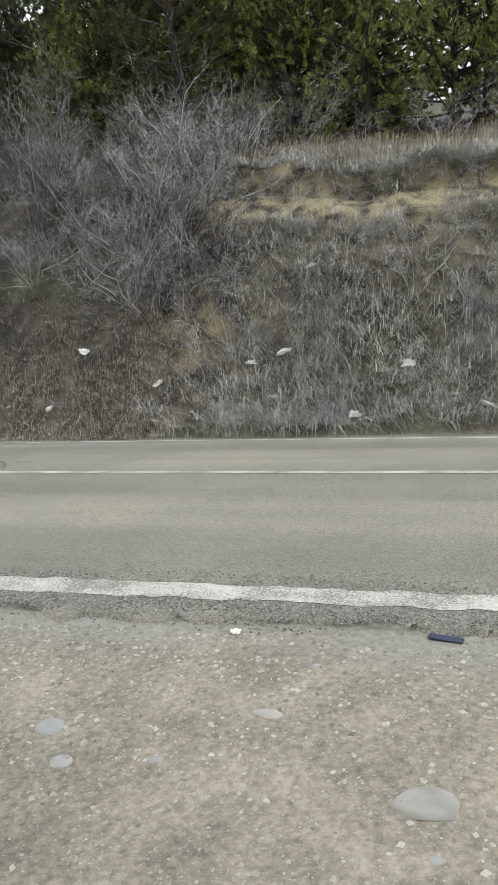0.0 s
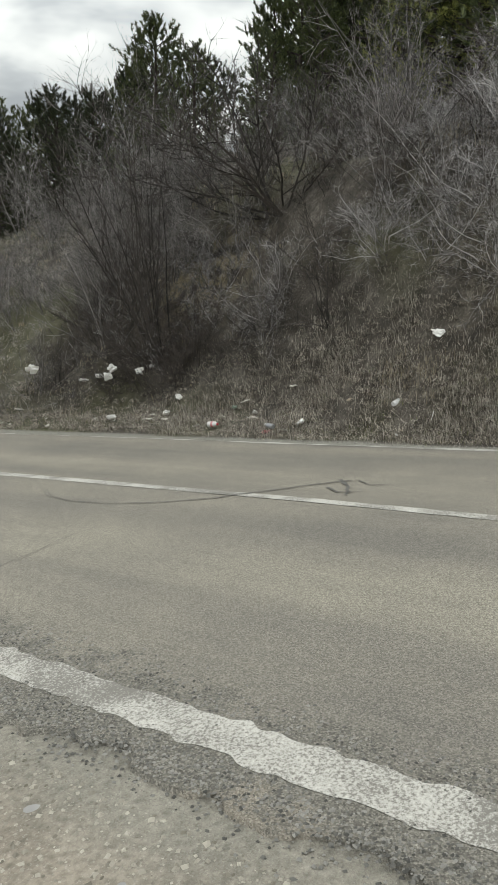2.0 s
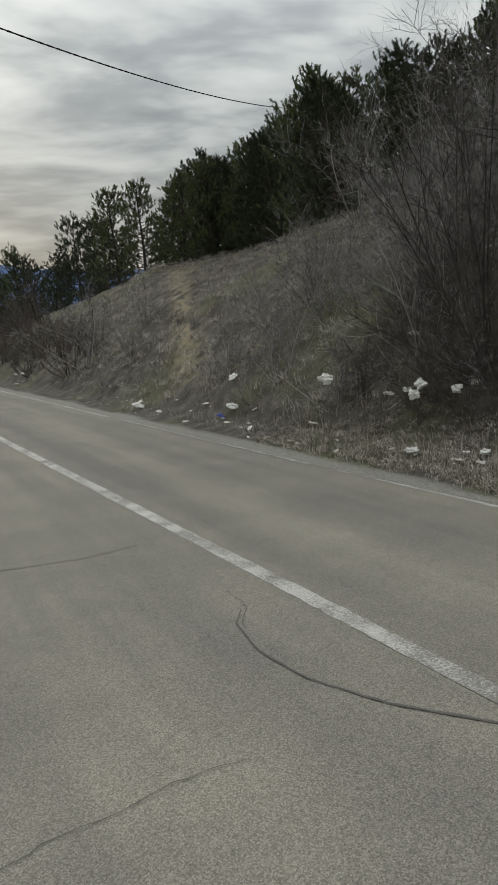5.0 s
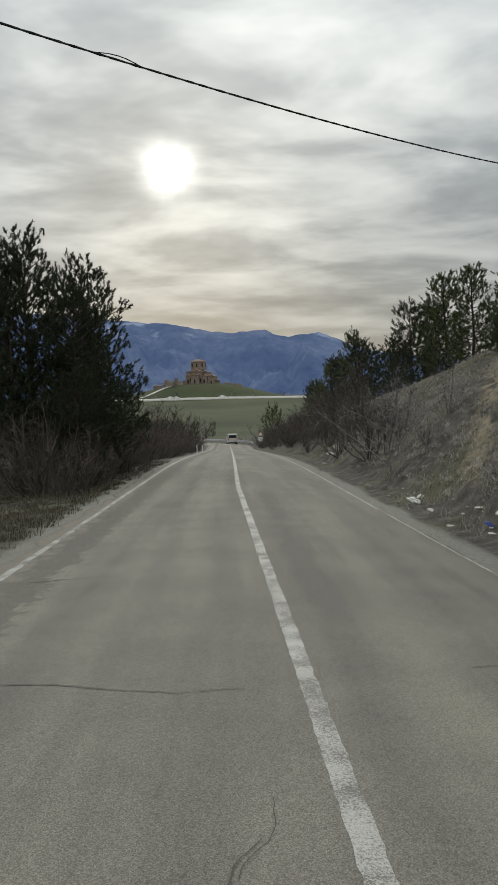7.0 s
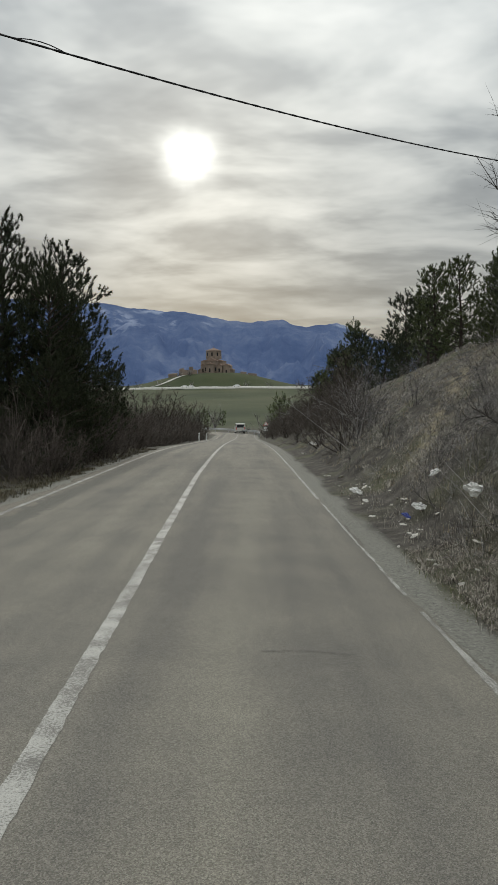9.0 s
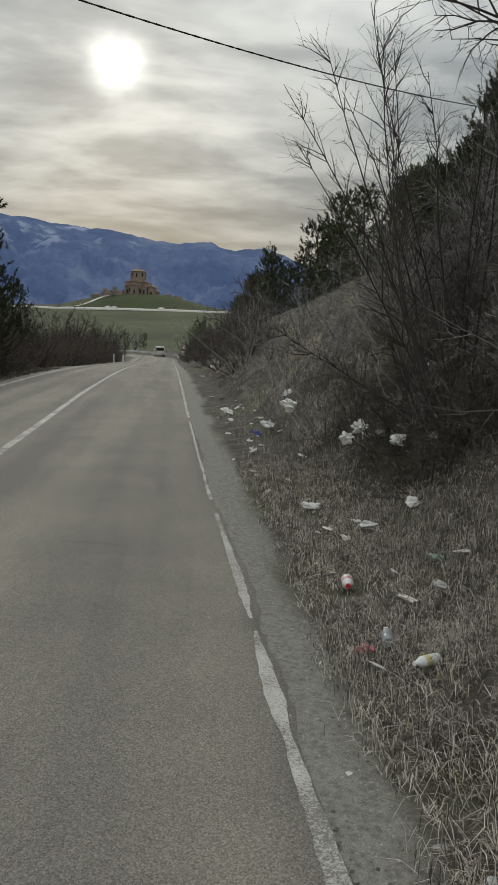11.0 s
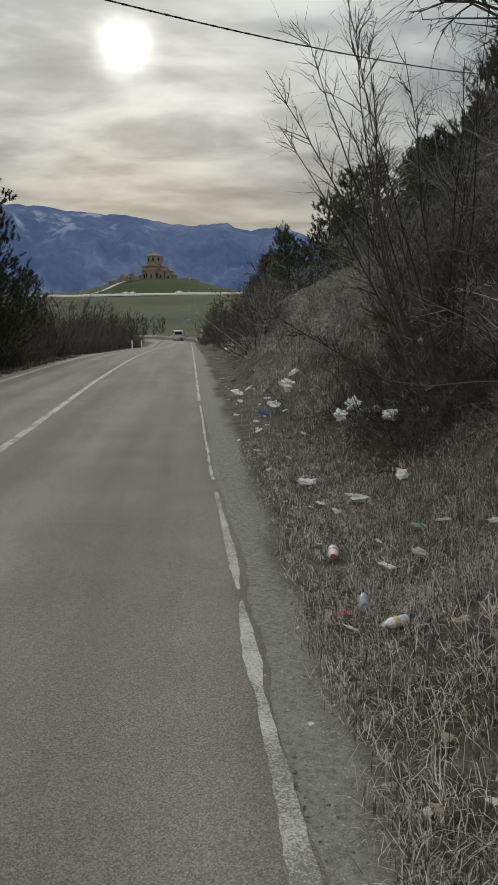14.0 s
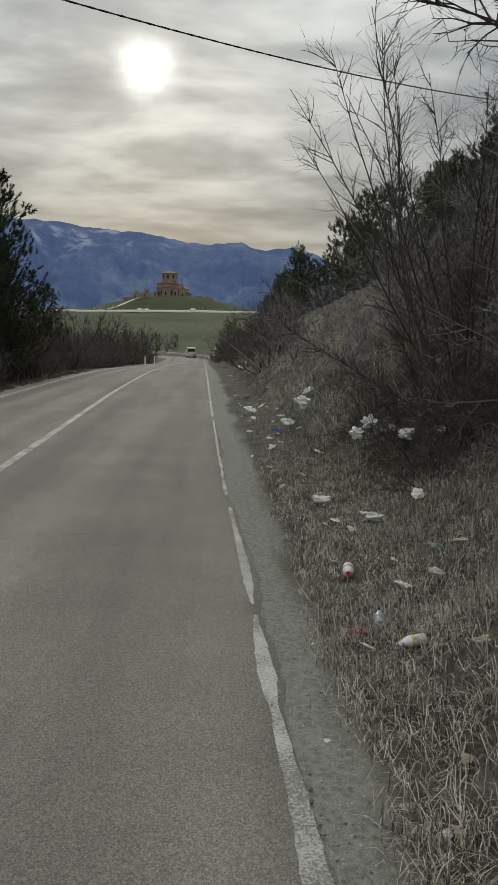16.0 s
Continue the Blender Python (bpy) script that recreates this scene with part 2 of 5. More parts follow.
M_TWIG_PALE = leafy("pale_bare_twig", (0.05, 0.047, 0.047), (0.66, 0.63, 0.62), 0.8, 0.9, (0.22, 0.208, 0.203))
M_NEEDLE = leafy("pine_needles", (0.06, 0.078, 0.026), (0.46, 0.48, 0.14), 0.45, 0.6)
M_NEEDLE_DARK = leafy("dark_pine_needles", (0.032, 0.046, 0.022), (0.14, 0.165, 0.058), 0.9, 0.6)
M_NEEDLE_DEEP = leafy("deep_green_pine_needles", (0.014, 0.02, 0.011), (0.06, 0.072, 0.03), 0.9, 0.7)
M_HEDGE = leafy("dark_hedge_twig", (0.035, 0.028, 0.024), (0.16, 0.135, 0.115), 0.5, 0.9)
M_STALK = leafy("dead_grass_stalks", (0.045, 0.038, 0.03), (0.66, 0.605, 0.52), 5.0, 0.9, (0.21, 0.18, 0.148))
# brown dry grass, darkened further: the pines' shade is put into the colour
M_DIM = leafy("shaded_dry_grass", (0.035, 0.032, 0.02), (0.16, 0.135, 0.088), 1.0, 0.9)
M_STRAW = leafy("dry_grass", (0.18, 0.15, 0.105), (0.52, 0.45, 0.33), 0.6, 0.9)
M_STRAW_GREY = leafy("grey_dead_grass", (0.15, 0.136, 0.115), (0.50, 0.46, 0.395), 0.6, 0.9)
M_GREEN = leafy("new_grass", (0.07, 0.085, 0.03), (0.20, 0.205, 0.085), 0.6, 0.9)
M_STONE = plain("grey_stone", (0.33, 0.31, 0.28), 0.9, 0, 0.3, 8)
M_PLASTIC = plain("white_plastic_film", (0.74, 0.73, 0.70), 0.45, 0, 0.15, 12)
M_PAPER = plain("dirty_paper", (0.68, 0.65, 0.59), 0.8, 0, 0.25, 12)
M_RED = plain("red_plastic", (0.55, 0.05, 0.06), 0.4)
M_CHURCH = plain("sandstone_masonry", (0.24, 0.19, 0.155), 0.9, 0, 0.3, 0.4)
M_ROOF = plain("stone_slab_roof", (0.23, 0.165, 0.13), 0.85, 0, 0.2, 0.6)
M_DARK = plain("dark_glass", (0.02, 0.022, 0.025), 0.2)
M_SILVER = plain("silver_car_paint", (0.55, 0.54, 0.50), 0.3, 0.3, 0.05)
M_RUBBER = plain("black_rubber", (0.025, 0.025, 0.025), 0.8)
M_WIRE = plain("black_cable", (0.02, 0.02, 0.02), 0.6)
M_METAL = plain("galvanised_steel", (0.45, 0.45, 0.45), 0.45, 0.6, 0.1)
M_CONCRETE = plain("pale_concrete", (0.55, 0.53, 0.49), 0.9, 0, 0.15, 0.5)
M_CAP = plain("white_enamel", (0.75, 0.75, 0.74), 0.5, 0, 0.08)


# ---------------------------------------------------------------- tools
def part(name, bm, mat, parent=None, label=""):
    """Links a bmesh as one mesh object, under a thing or part if one is given."""
    me = bpy.data.meshes.new(name)
    bm.to_mesh(me)
    bm.free()
    me.materials.append(mat)
    ob = new(name, me)
    if parent is not None:
        ob.parent = parent
    if label:
        ob["label"] = label
    return ob


def sheet(name, verts, faces, mat, parent=None, smooth=True):
    """Links arrays of corners and faces as one mesh object."""
    me = bpy.data.meshes.new(name)
    me.from_pydata([tuple(v) for v in verts], [], [tuple(f) for f in faces])
    if smooth:
        me.polygons.foreach_set("use_smooth", [True] * len(me.polygons))
    me.materials.append(mat)
    me.update()
    ob = new(name, me)
    if parent is not None:
        ob.parent = parent
    return ob


def box(bm, x0, x1, y0, y1, z0, z1):
    m = Matrix.Translation(((x0 + x1) / 2, (y0 + y1) / 2, (z0 + z1) / 2)) @ Matrix.Diagonal((x1 - x0, y1 - y0, z1 - z0, 1))
    return bmesh.ops.create_cube(bm, size=1, matrix=m)["verts"]


def bevel(bm, width, segments=2):
    bmesh.ops.bevel(bm, geom=bm.edges[:], offset=width, segments=segments, affect="EDGES", profile=0.6)


def tube(bm, a, b, r0, r1, sides=8):
    a, b = Vector(a), Vector(b)
    m = Matrix.Translation((a + b) / 2) @ (b - a).to_track_quat("Z", "Y").to_matrix().to_4x4()
    bmesh.ops.create_cone(bm, cap_ends=True, segments=sides, radius1=r0, radius2=r1, depth=(b - a).length, matrix=m)


def smoothstep(a, b, v):
    t = np.clip((np.asarray(v, float) - a) / (b - a), 0, 1)
    return t * t * (3 - 2 * t)


def lattice(i, j, seed):
    h = np.sin(i * 127.1 + j * 311.7 + seed * 74.7) * 43758.5453
    return h - np.floor(h)


def value_noise(x, y, size, seed=0):
    """Smooth noise from -1 to 1 with bumps about size metres wide."""
    x, y = np.asarray(x, float) / size, np.asarray(y, float) / size
    i, j = np.floor(x), np.floor(y)
    u, v = smoothstep(0, 1, x - i), smoothstep(0, 1, y - j)
    a, b = lattice(i, j, seed), lattice(i + 1, j, seed)
    c, d = lattice(i, j + 1, seed), lattice(i + 1, j + 1, seed)
    return 2 * ((a * (1 - u) + b * u) * (1 - v) + (c * (1 - u) + d * u) * v) - 1


# ---------------------------------------------------------------- lie of the land
PROFILE_Y = np.array([-4000, -120, -20, 9.35, 38, 50, 115, 150, 200, 260, 480, 520, 620, 900, 2600, 4500.0])
PROFILE_Z = np.array([14, 5.5, 1.32, 0, -1.29, -2.0, -6.5, -8.0, -9.6, -10.4, -6.4, -5.6, -6.5, -40, -70, -70.0])


def along(y):
    """Height of the road's middle, and of the land about it."""
    y = np.asarray(y, float)
    return sum(np.interp(y + d, PROFILE_Y, PROFILE_Z) for d in (-5, -2.5, 0, 2.5, 5)) / 5


def bend(y):
    """How far the road has swung to the left."""
    y = np.asarray(y, float)
    return np.clip(y - 132, 0, None) ** 2 * 0.016


def near_edge(y):
    return np.interp(y, [-40, 5, 13, 30, 200], [3.97, 3.97, 3.5, 3.5, 3.45]) - bend(y)


def middle_line(y):
    return np.interp(y, [-40, 1, 5, 12, 25, 200], [6.5, 6.62, 6.67, 6.55, 6.33, 6.22]) - bend(y)


def far_edge(y):
    return np.interp(y, [-40, 0, 4, 5.6, 7, 9, 12, 20, 45, 200], [9.0, 9.1, 9.195, 9.172, 9.133, 9.123, 9.053, 9.01, 8.96, 8.9]) - bend(y)


def far_width(y):
    """How broad the worn line by the bank still is."""
    return np.interp(y, [4, 5.6, 6.4, 6.85, 7.15, 7.5, 7.95, 8.2, 8.55, 9.1, 9.95, 10.8, 11.5, 200], [0.1, 0.095, 0.062, 0.045, 0.088, 0.074, 0.025, 0.012, 0.058, 0.074, 0.037, 0.04, 0.02, 0.06])


def road_z(x, y):
    x = np.asarray(x, float) + bend(y)
    return along(y) + 0.03 - 0.042 * np.clip(x - 6.6, 0, None) + 0.031 * np.clip(x - 6.6, None, 0)


def foot(y):
    """Where the bank begins."""
    return np.interp(y, [-40, 0, 4, 7, 9, 12, 20, 60, 150], [9.5, 9.5, 9.55, 9.75, 10.1, 10.2, 10.1, 10.2, 10.4])


def hill(x, y):
    """Height of the bank above the road."""
    x, y = np.asarray(x, float), np.asarray(y, float)
    tall = np.interp(y, [-40, 5, 9, 14, 20, 40, 85, 130], [2.95, 3.0, 3.6, 4.1, 4.25, 4.4, 4.1, 1.0])
    wide = np.interp(y, [-40, 4, 8, 12, 16, 24, 60], [3.0, 3.0, 3.2, 4.2, 5.6, 7.4, 8.0])
    u = np.clip(x - foot(y) + 0.25 * value_noise(x, y, 2.1, 3), 0, None)
    t = np.clip(u / wide, 0, 1)
    soft = smoothstep(8, 16, y)
    face = tall * ((1 - (1 - t) ** 1.35) * soft + t * t * (3 - 2 * t) * (1 - soft))
    top = 0.27 * np.clip(u - wide, 0, 40) * (1 - smoothstep(80, 170, y))
    rough = 0.12 * value_noise(x, y, 1.1, 5) + 0.09 * value_noise(x, y, 0.42, 6) + 0.2 * value_noise(x, y, 4.5, 7)
    # an eroded lip with a small drop below the turf
    lip = 0.42 * smoothstep(wide - 0.08, wide + 0.06, u) * (1 - smoothstep(4.5, 7.5, y))
    verge = 0.10 * smoothstep(9.5, 10.1, x)
    return verge + face + top + lip + rough * np.clip(u / 0.8, 0, 1)


def land(x, y):
    """Height of the ground."""
    x, y = np.asarray(x, float), np.asarray(y, float)
    base = along(y) + (road_z(np.clip(x + bend(y), 2.5, 9.6) - bend(y), y) - along(y)) * (1 - smoothstep(165, 178, y))
    base = base - 0.03 * np.clip(3.0 - x, 0, 30) * smoothstep(6, 30, y)
    under = smoothstep(3.78, 4.15, x + bend(y)) * (1 - smoothstep(8.75, 9.0, x + bend(y))) * (1 - smoothstep(170, 180, y))
    h = base - 0.022 + 0.014 * smoothstep(9.0, 9.2, x + bend(y)) - 0.12 * under
    h = h + hill(x, y) * (x > 9.3) * (1 - smoothstep(110, 165, y))
    left = np.clip((3.0 - x) / 4, 0, 1)
    h = h + left * (0.05 * value_noise(x, y, 2.3, 11) + 0.12 * value_noise(x, y, 9.0, 12)) * (1 + smoothstep(6, 15, y))
    h = h + 0.012 * value_noise(x, y, 0.5, 13) * (x < 3.7)
    r = np.hypot((x + 14) / 1.25, y - 553)
    h = h + 8.6 * (1 - smoothstep(9, 52, r)) + 3.5 * (1 - smoothstep(40, 260, np.hypot(x + 30, y - 620)))
    h = h + smoothstep(300, 900, np.abs(x)) * 18 * (1 - smoothstep(1500, 3500, y)) * (y > 100)
    return h


# ---------------------------------------------------------------- the ground, the road and its lines
def steps(*spans):
    out = []
    for a, b, d in spans:
        out += list(np.arange(a, b, d))
    return np.array(out + [spans[-1][1]])


gx = steps((-4000, -600, 400), (-600, -100, 50), (-100, -20, 8), (-20, -3, 1.0), (-3, 9.2, 0.25), (9.2, 14.6, 0.12), (14.6, 24, 0.4), (24, 60, 3), (60, 300, 24), (300, 4000, 370))
gy = steps((-4000, -200, 380), (-200, -30, 17), (-30, -6, 1.0), (-6, 14, 0.16), (14, 30, 0.35), (30, 60, 0.9), (60, 180, 3), (180, 700, 9), (700, 1500, 80), (1500, 5000, 500))
GX, GY = np.meshgrid(gx, gy)
GZ = land(GX, GY)
nx, ny = len(gx), len(gy)
idx = np.arange(nx * ny).reshape(ny, nx)
ground = sheet("ground", np.stack([GX.ravel(), GY.ravel(), GZ.ravel()], 1), np.stack([idx[:-1, :-1], idx[:-1, 1:], idx[1:, 1:], idx[1:, :-1]], -1).reshape(-1, 4), M_GROUND)
tagged(ground, "stony dirt lay-by, verges and scrubby earth bank", "ground", kind="structure")
fx, fy = GX.ravel(), GY.ravel()
wob = 0.12 * value_noise(fx, fy, 0.7, 21)
dirt = (1 - smoothstep(9.40, 9.54, fx + wob)) * smoothstep(-7, -4, fx) * (1 - smoothstep(5, 11, fy - (fx - 1) * 2)) * smoothstep(-60, -30, fy)
shoulder = smoothstep(2.55, 2.9, fx + bend(fy) + wob * 2) * (1 - smoothstep(9.40, 9.54, fx + bend(fy) + wob)) * (fy < 175)
turf = np.maximum(smoothstep(150, 200, fy), smoothstep(60, 120, fy) * (fx < -30)) * (1 - smoothstep(900, 1400, fy))
slip = 1.4 * np.exp(-((fx - 12.3) / 0.55) ** 2 - ((fy - 10.9) / 0.9) ** 2) + np.exp(-((fx - 12.6) / 1.4) ** 2 - ((fy - 1.4) / 2.6) ** 2) + 1.3 * np.exp(-((fx - foot(fy) - 2.7) / 0.32) ** 2) * (1 - smoothstep(4.2, 5.5, fy)) + 0.8 * np.exp(-((fx - 10.8) / 0.8) ** 2 - ((fy - 4.2) / 0.8) ** 2)
trail = 0.8 * np.exp(-((fy - 18.9 - 2.6 * (fx - 10.5)) / 0.9) ** 2) * smoothstep(10.4, 11.2, fx) * (1 - smoothstep(17, 19, fx))
for key, val in (("dirt", np.maximum(dirt, shoulder)), ("turf", turf), ("clay", np.clip(slip + trail, 0, 1)), ("grit", np.maximum(smoothstep(8.5, 9.2, fx + bend(fy)) * (fy < 175), np.maximum(0.7 * smoothstep(3.2, 3.6, fx + wob) * (fx < 6), 0.9 * smoothstep(7, 11, fy) * (fx + bend(fy) < 3.9))))):
    layer = ground.data.attributes.new(key, "FLOAT", "POINT")
    layer.data.foreach_set("value", np.clip(val, 0, 1).astype(np.float32))

ry = steps((-40, -6, 2.0), (-6, -1, 0.12), (-1, 12, 0.035), (12, 40, 0.5), (40, 178, 2.0))
frac = np.linspace(0, 1, 45)
ragged_near = near_edge(ry) - 0.30 + 0.05 * value_noise(ry, 0 * ry, 0.09, 30) + 0.09 * value_noise(ry, 0 * ry, 0.35, 31) + 0.06 * value_noise(ry, 0 * ry, 1.3, 32)
ragged_far = far_edge(ry) + far_width(ry) / 2 + 0.012 + 0.012 * value_noise(ry, 0 * ry, 0.12, 35) + 0.02 * value_noise(ry, 0 * ry, 0.5, 33) + 0.03 * value_noise(ry, 0 * ry, 1.7, 34)
RX = ragged_near[:, None] + (ragged_far - ragged_near)[:, None] * frac[None]
RY = np.repeat(ry[:, None], len(frac), 1)
RZ = road_z(RX, RY)
top = np.stack([RX.ravel(), RY.ravel(), RZ.ravel()], 1)
low_l = np.stack([RX[:, 0] - 0.04, ry, RZ[:, 0] - 0.13], 1)
low_r = np.stack([RX[:, -1] + 0.12, ry, RZ[:, -1] - 0.13], 1)
n_top, n_row = len(top), len(frac)
ridx = np.arange(n_top).reshape(len(ry), n_row)
faces = np.stack([ridx[:-1, :-1], ridx[:-1, 1:], ridx[1:, 1:], ridx[1:, :-1]], -1).reshape(-1, 4).tolist()
for k in range(len(ry) - 1):
    faces.append((n_top + k, ridx[k, 0], ridx[k + 1, 0], n_top + k + 1))
    faces.append((ridx[k, -1], n_top + len(ry) + k, n_top + len(ry) + k + 1, ridx[k + 1, -1]))
road = sheet("road", np.concatenate([top, low_l, low_r]), faces, M_ASPHALT)
tagged(road, "worn grey two-lane asphalt road with dusty wheel tracks", "road", kind="structure")


def stripe(name, line, width, y0, y1, label, seed, rag, shift=0.0, thick=0.0025, step=0.06, grow=1.0):
    """A painted line that follows the road, with frayed edges."""
    ys = np.concatenate([np.arange(y0, min(y1, 25), step), np.arange(max(y0, 25), y1, 1.0), [y1]])
    c = line(ys) + shift
    half = (width(ys) if callable(width) else width) / 2
    a = c - half + rag * (1.0 * value_noise(ys, 0 * ys, 0.07, seed + 5) + 0.5 * value_noise(ys, 0 * ys, 0.25, seed) + 0.3 * value_noise(ys, 0 * ys, 0.9, seed + 1))
    b = c + half + rag * (1.0 * value_noise(ys, 0 * ys, 0.07, seed + 6) + 0.5 * value_noise(ys, 0 * ys, 0.25, seed + 2) + 0.4 * value_noise(ys, 0 * ys, 0.8, seed + 3))
    m = (a + b) / 2
    v = np.concatenate([np.stack([e, ys, road_z(e, ys) + thick], 1) for e in (a, m, b)])
    n = len(ys)
    f = [(k, k + n, k + n + 1, k + 1) for k in range(n - 1)] + [(k + n, k + 2 * n, k + 2 * n + 1, k + n + 1) for k in range(n - 1)]
    return tagged(sheet(name, v, f, M_PAINT), label, "road marking", kind="structure")


stripe("near_edge_line", near_edge, 0.19, -30, 12.6, "broad chipped white edge line beside the lay-by", 41, 0.017, step=0.02)
stripe("near_edge_line", near_edge, 0.10, 12.6, 170, "thin worn white edge line", 45, 0.012)
stripe("centre_line", middle_line, 0.118, -30, 170, "thin solid white centre line, worn", 51, 0.006, step=0.03)
stripe("far_edge_line", far_edge, far_width, -30, 8.0, "frayed white edge line beside the bank", 61, 0.005, step=0.03)
stripe("far_edge_line", far_edge, far_width, 8.2, 11.0, "frayed white edge line beside the bank", 66, 0.006, step=0.03)
stripe("far_edge_line", far_edge, 0.035, 11.6, 19.4, "thin worn white edge line beside the bank", 71, 0.012)
stripe("far_edge_line", far_edge, 0.06, 19.9, 170, "thin worn white edge line beside the bank", 76, 0.012)


# ---------------------------------------------------------------- plants
class Growth:
    """Gathers thin tubes and blades into one mesh."""

    def __init__(self):
        self.v, self.f = [], []

    def limb(self, points, r0, r1, sides=3):
        n = len(points)
        start = len(self.v)
        for k, p in enumerate(points):
            d = (points[min(k + 1, n - 1)] - points[max(k - 1, 0)]).normalized()
            a = d.cross(Vector((0.31, 0.95, 0.12))).normalized()
            b = d.cross(a)
            r = r0 + (r1 - r0) * k / (n - 1)
            for s in range(sides):
                t = 2 * math.pi * s / sides
                self.v.append(p + a * (r * math.cos(t)) + b * (r * math.sin(t)))
        for k in range(n - 1):
            for s in range(sides):
                i, j = start + k * sides + s, start + k * sides + (s + 1) % sides
                self.f.append((i, j, j + sides, i + sides))

    def spike(self, a, b, r):
        d = (b - a).normalized()
        p = d.cross(Vector((0.31, 0.95, 0.12))).normalized()
        q = d.cross(p)
        i = len(self.v)
        self.v += [a + p * r, a - p * (r * 0.5) + q * (r * 0.87), a - p * (r * 0.5) - q * (r * 0.87), b]
        self.f += [(i, i + 1, i + 3), (i + 1, i + 2, i + 3), (i + 2, i, i + 3)]

    def blade(self, a, b, width, side):
        i = len(self.v)
        self.v += [a - side * (width / 2), a + side * (width / 2), b]
        self.f.append((i, i + 1, i + 2))

    def link(self, name, mat, parent=None):
        return sheet(name, self.v, self.f, mat, parent, smooth=False)


def wander(rng, start, way, length, count, bendy, lift=0.0):
    """A crooked line of points."""
    pts, d = [start], way.normalized()
    for _ in range(count):
        d = (d + Vector((rng.uniform(-1, 1), rng.uniform(-1, 1), rng.uniform(-1, 1) + lift)) * bendy).normalized()
        pts.append(pts[-1] + d * (length / count))
    return pts


def between(pts, f):
    k = min(int(f * (len(pts) - 1)), len(pts) - 2)
    return pts[k].lerp(pts[k + 1], f * (len(pts) - 1) - k), (pts[k + 1] - pts[k]).normalized()


def sideways(rng, d, spread):
    """A way that leaves d at about the given angle."""
    r = Vector((rng.gauss(0, 1), rng.gauss(0, 1), rng.gauss(0, 1)))
    r = (r - d * r.dot(d)).normalized()
    return (d * math.cos(spread) + r * math.sin(spread)).normalized()


def shrub(seed, tall, stems, lean, mat, forks=7, twigs=5, thick=0.016, fine=3, bendy=0.2, tilt=(0, 0), name="bare_shrub", arch=0.12, bark=None, ways=(), fork_long=(0.16, 0.42), first=0.18, stout=1.0):
    """A leafless many-stemmed shrub: stems, forks, twigs and twig tips."""
    rng = random.Random(seed)
    thing = new(name)
    wood, spray = Growth(), Growth()
    for k in range(len(ways) or stems):
        a = rng.uniform(0, 2 * math.pi)
        out = min(abs(rng.gauss(0, lean)), lean * 1.7)
        way = Vector((math.cos(a) * math.sin(out) + tilt[0], math.sin(a) * math.sin(out) + tilt[1], math.cos(out)))
        base = Vector((math.cos(a), math.sin(a), 0)) * rng.uniform(0, 0.16) + Vector((0, 0, -0.15))
        long = tall * rng.uniform(0.6, 1.05)
        if ways:
            way, long = Vector(ways[k][:3]), ways[k][3]
            base = Vector((way.x * 0.1 + rng.uniform(-9, 9) * thick, way.y * 0.1 + rng.uniform(-9, 9) * thick, -0.15))
        stem = wander(rng, base, way, long, 5, bendy, arch)
        wood.limb(stem, thick * rng.uniform(0.7, 1.2), thick * 0.22, 3)
        for _ in range(forks):
            f = rng.uniform(first, 0.97)
            p, d = between(stem, f)
            fork = wander(rng, p, sideways(rng, d, rng.uniform(0.5, 1.2) if first < 0.2 else rng.uniform(0.45, 0.8)), long * rng.uniform(*fork_long) * (1.15 - 0.55 * f), 3, bendy * 1.3, 0.15)
            wood.limb(fork, thick * 0.36, thick * 0.13, 3)
            for _ in range(twigs):
                q, e = between(fork, rng.uniform(0.15, 1.0))
                twig = wander(rng, q, sideways(rng, e, rng.uniform(0.35, 1.2)), tall * rng.uniform(0.07, 0.2), 2, bendy * 1.5, 0.15)
                spray.spike(twig[0], twig[1], thick * 0.2 * stout)
                spray.spike(twig[0].lerp(twig[1], 0.8), twig[2], thick * 0.15 * stout)
                for _ in range(fine):
                    u, g = between(twig, rng.uniform(0.1, 1.0))
                    w = sideways(rng, g, rng.uniform(0.4, 1.1))
                    spray.blade(u, u + w * tall * rng.uniform(0.03, 0.08), thick * 0.2 * stout, w.cross(Vector((0.3, 0.5, 0.8))).normalized())
    wood.link("stem", bark or mat, thing)
    spray.link("spray", mat, thing)["kind"] = "stuff"
    return thing


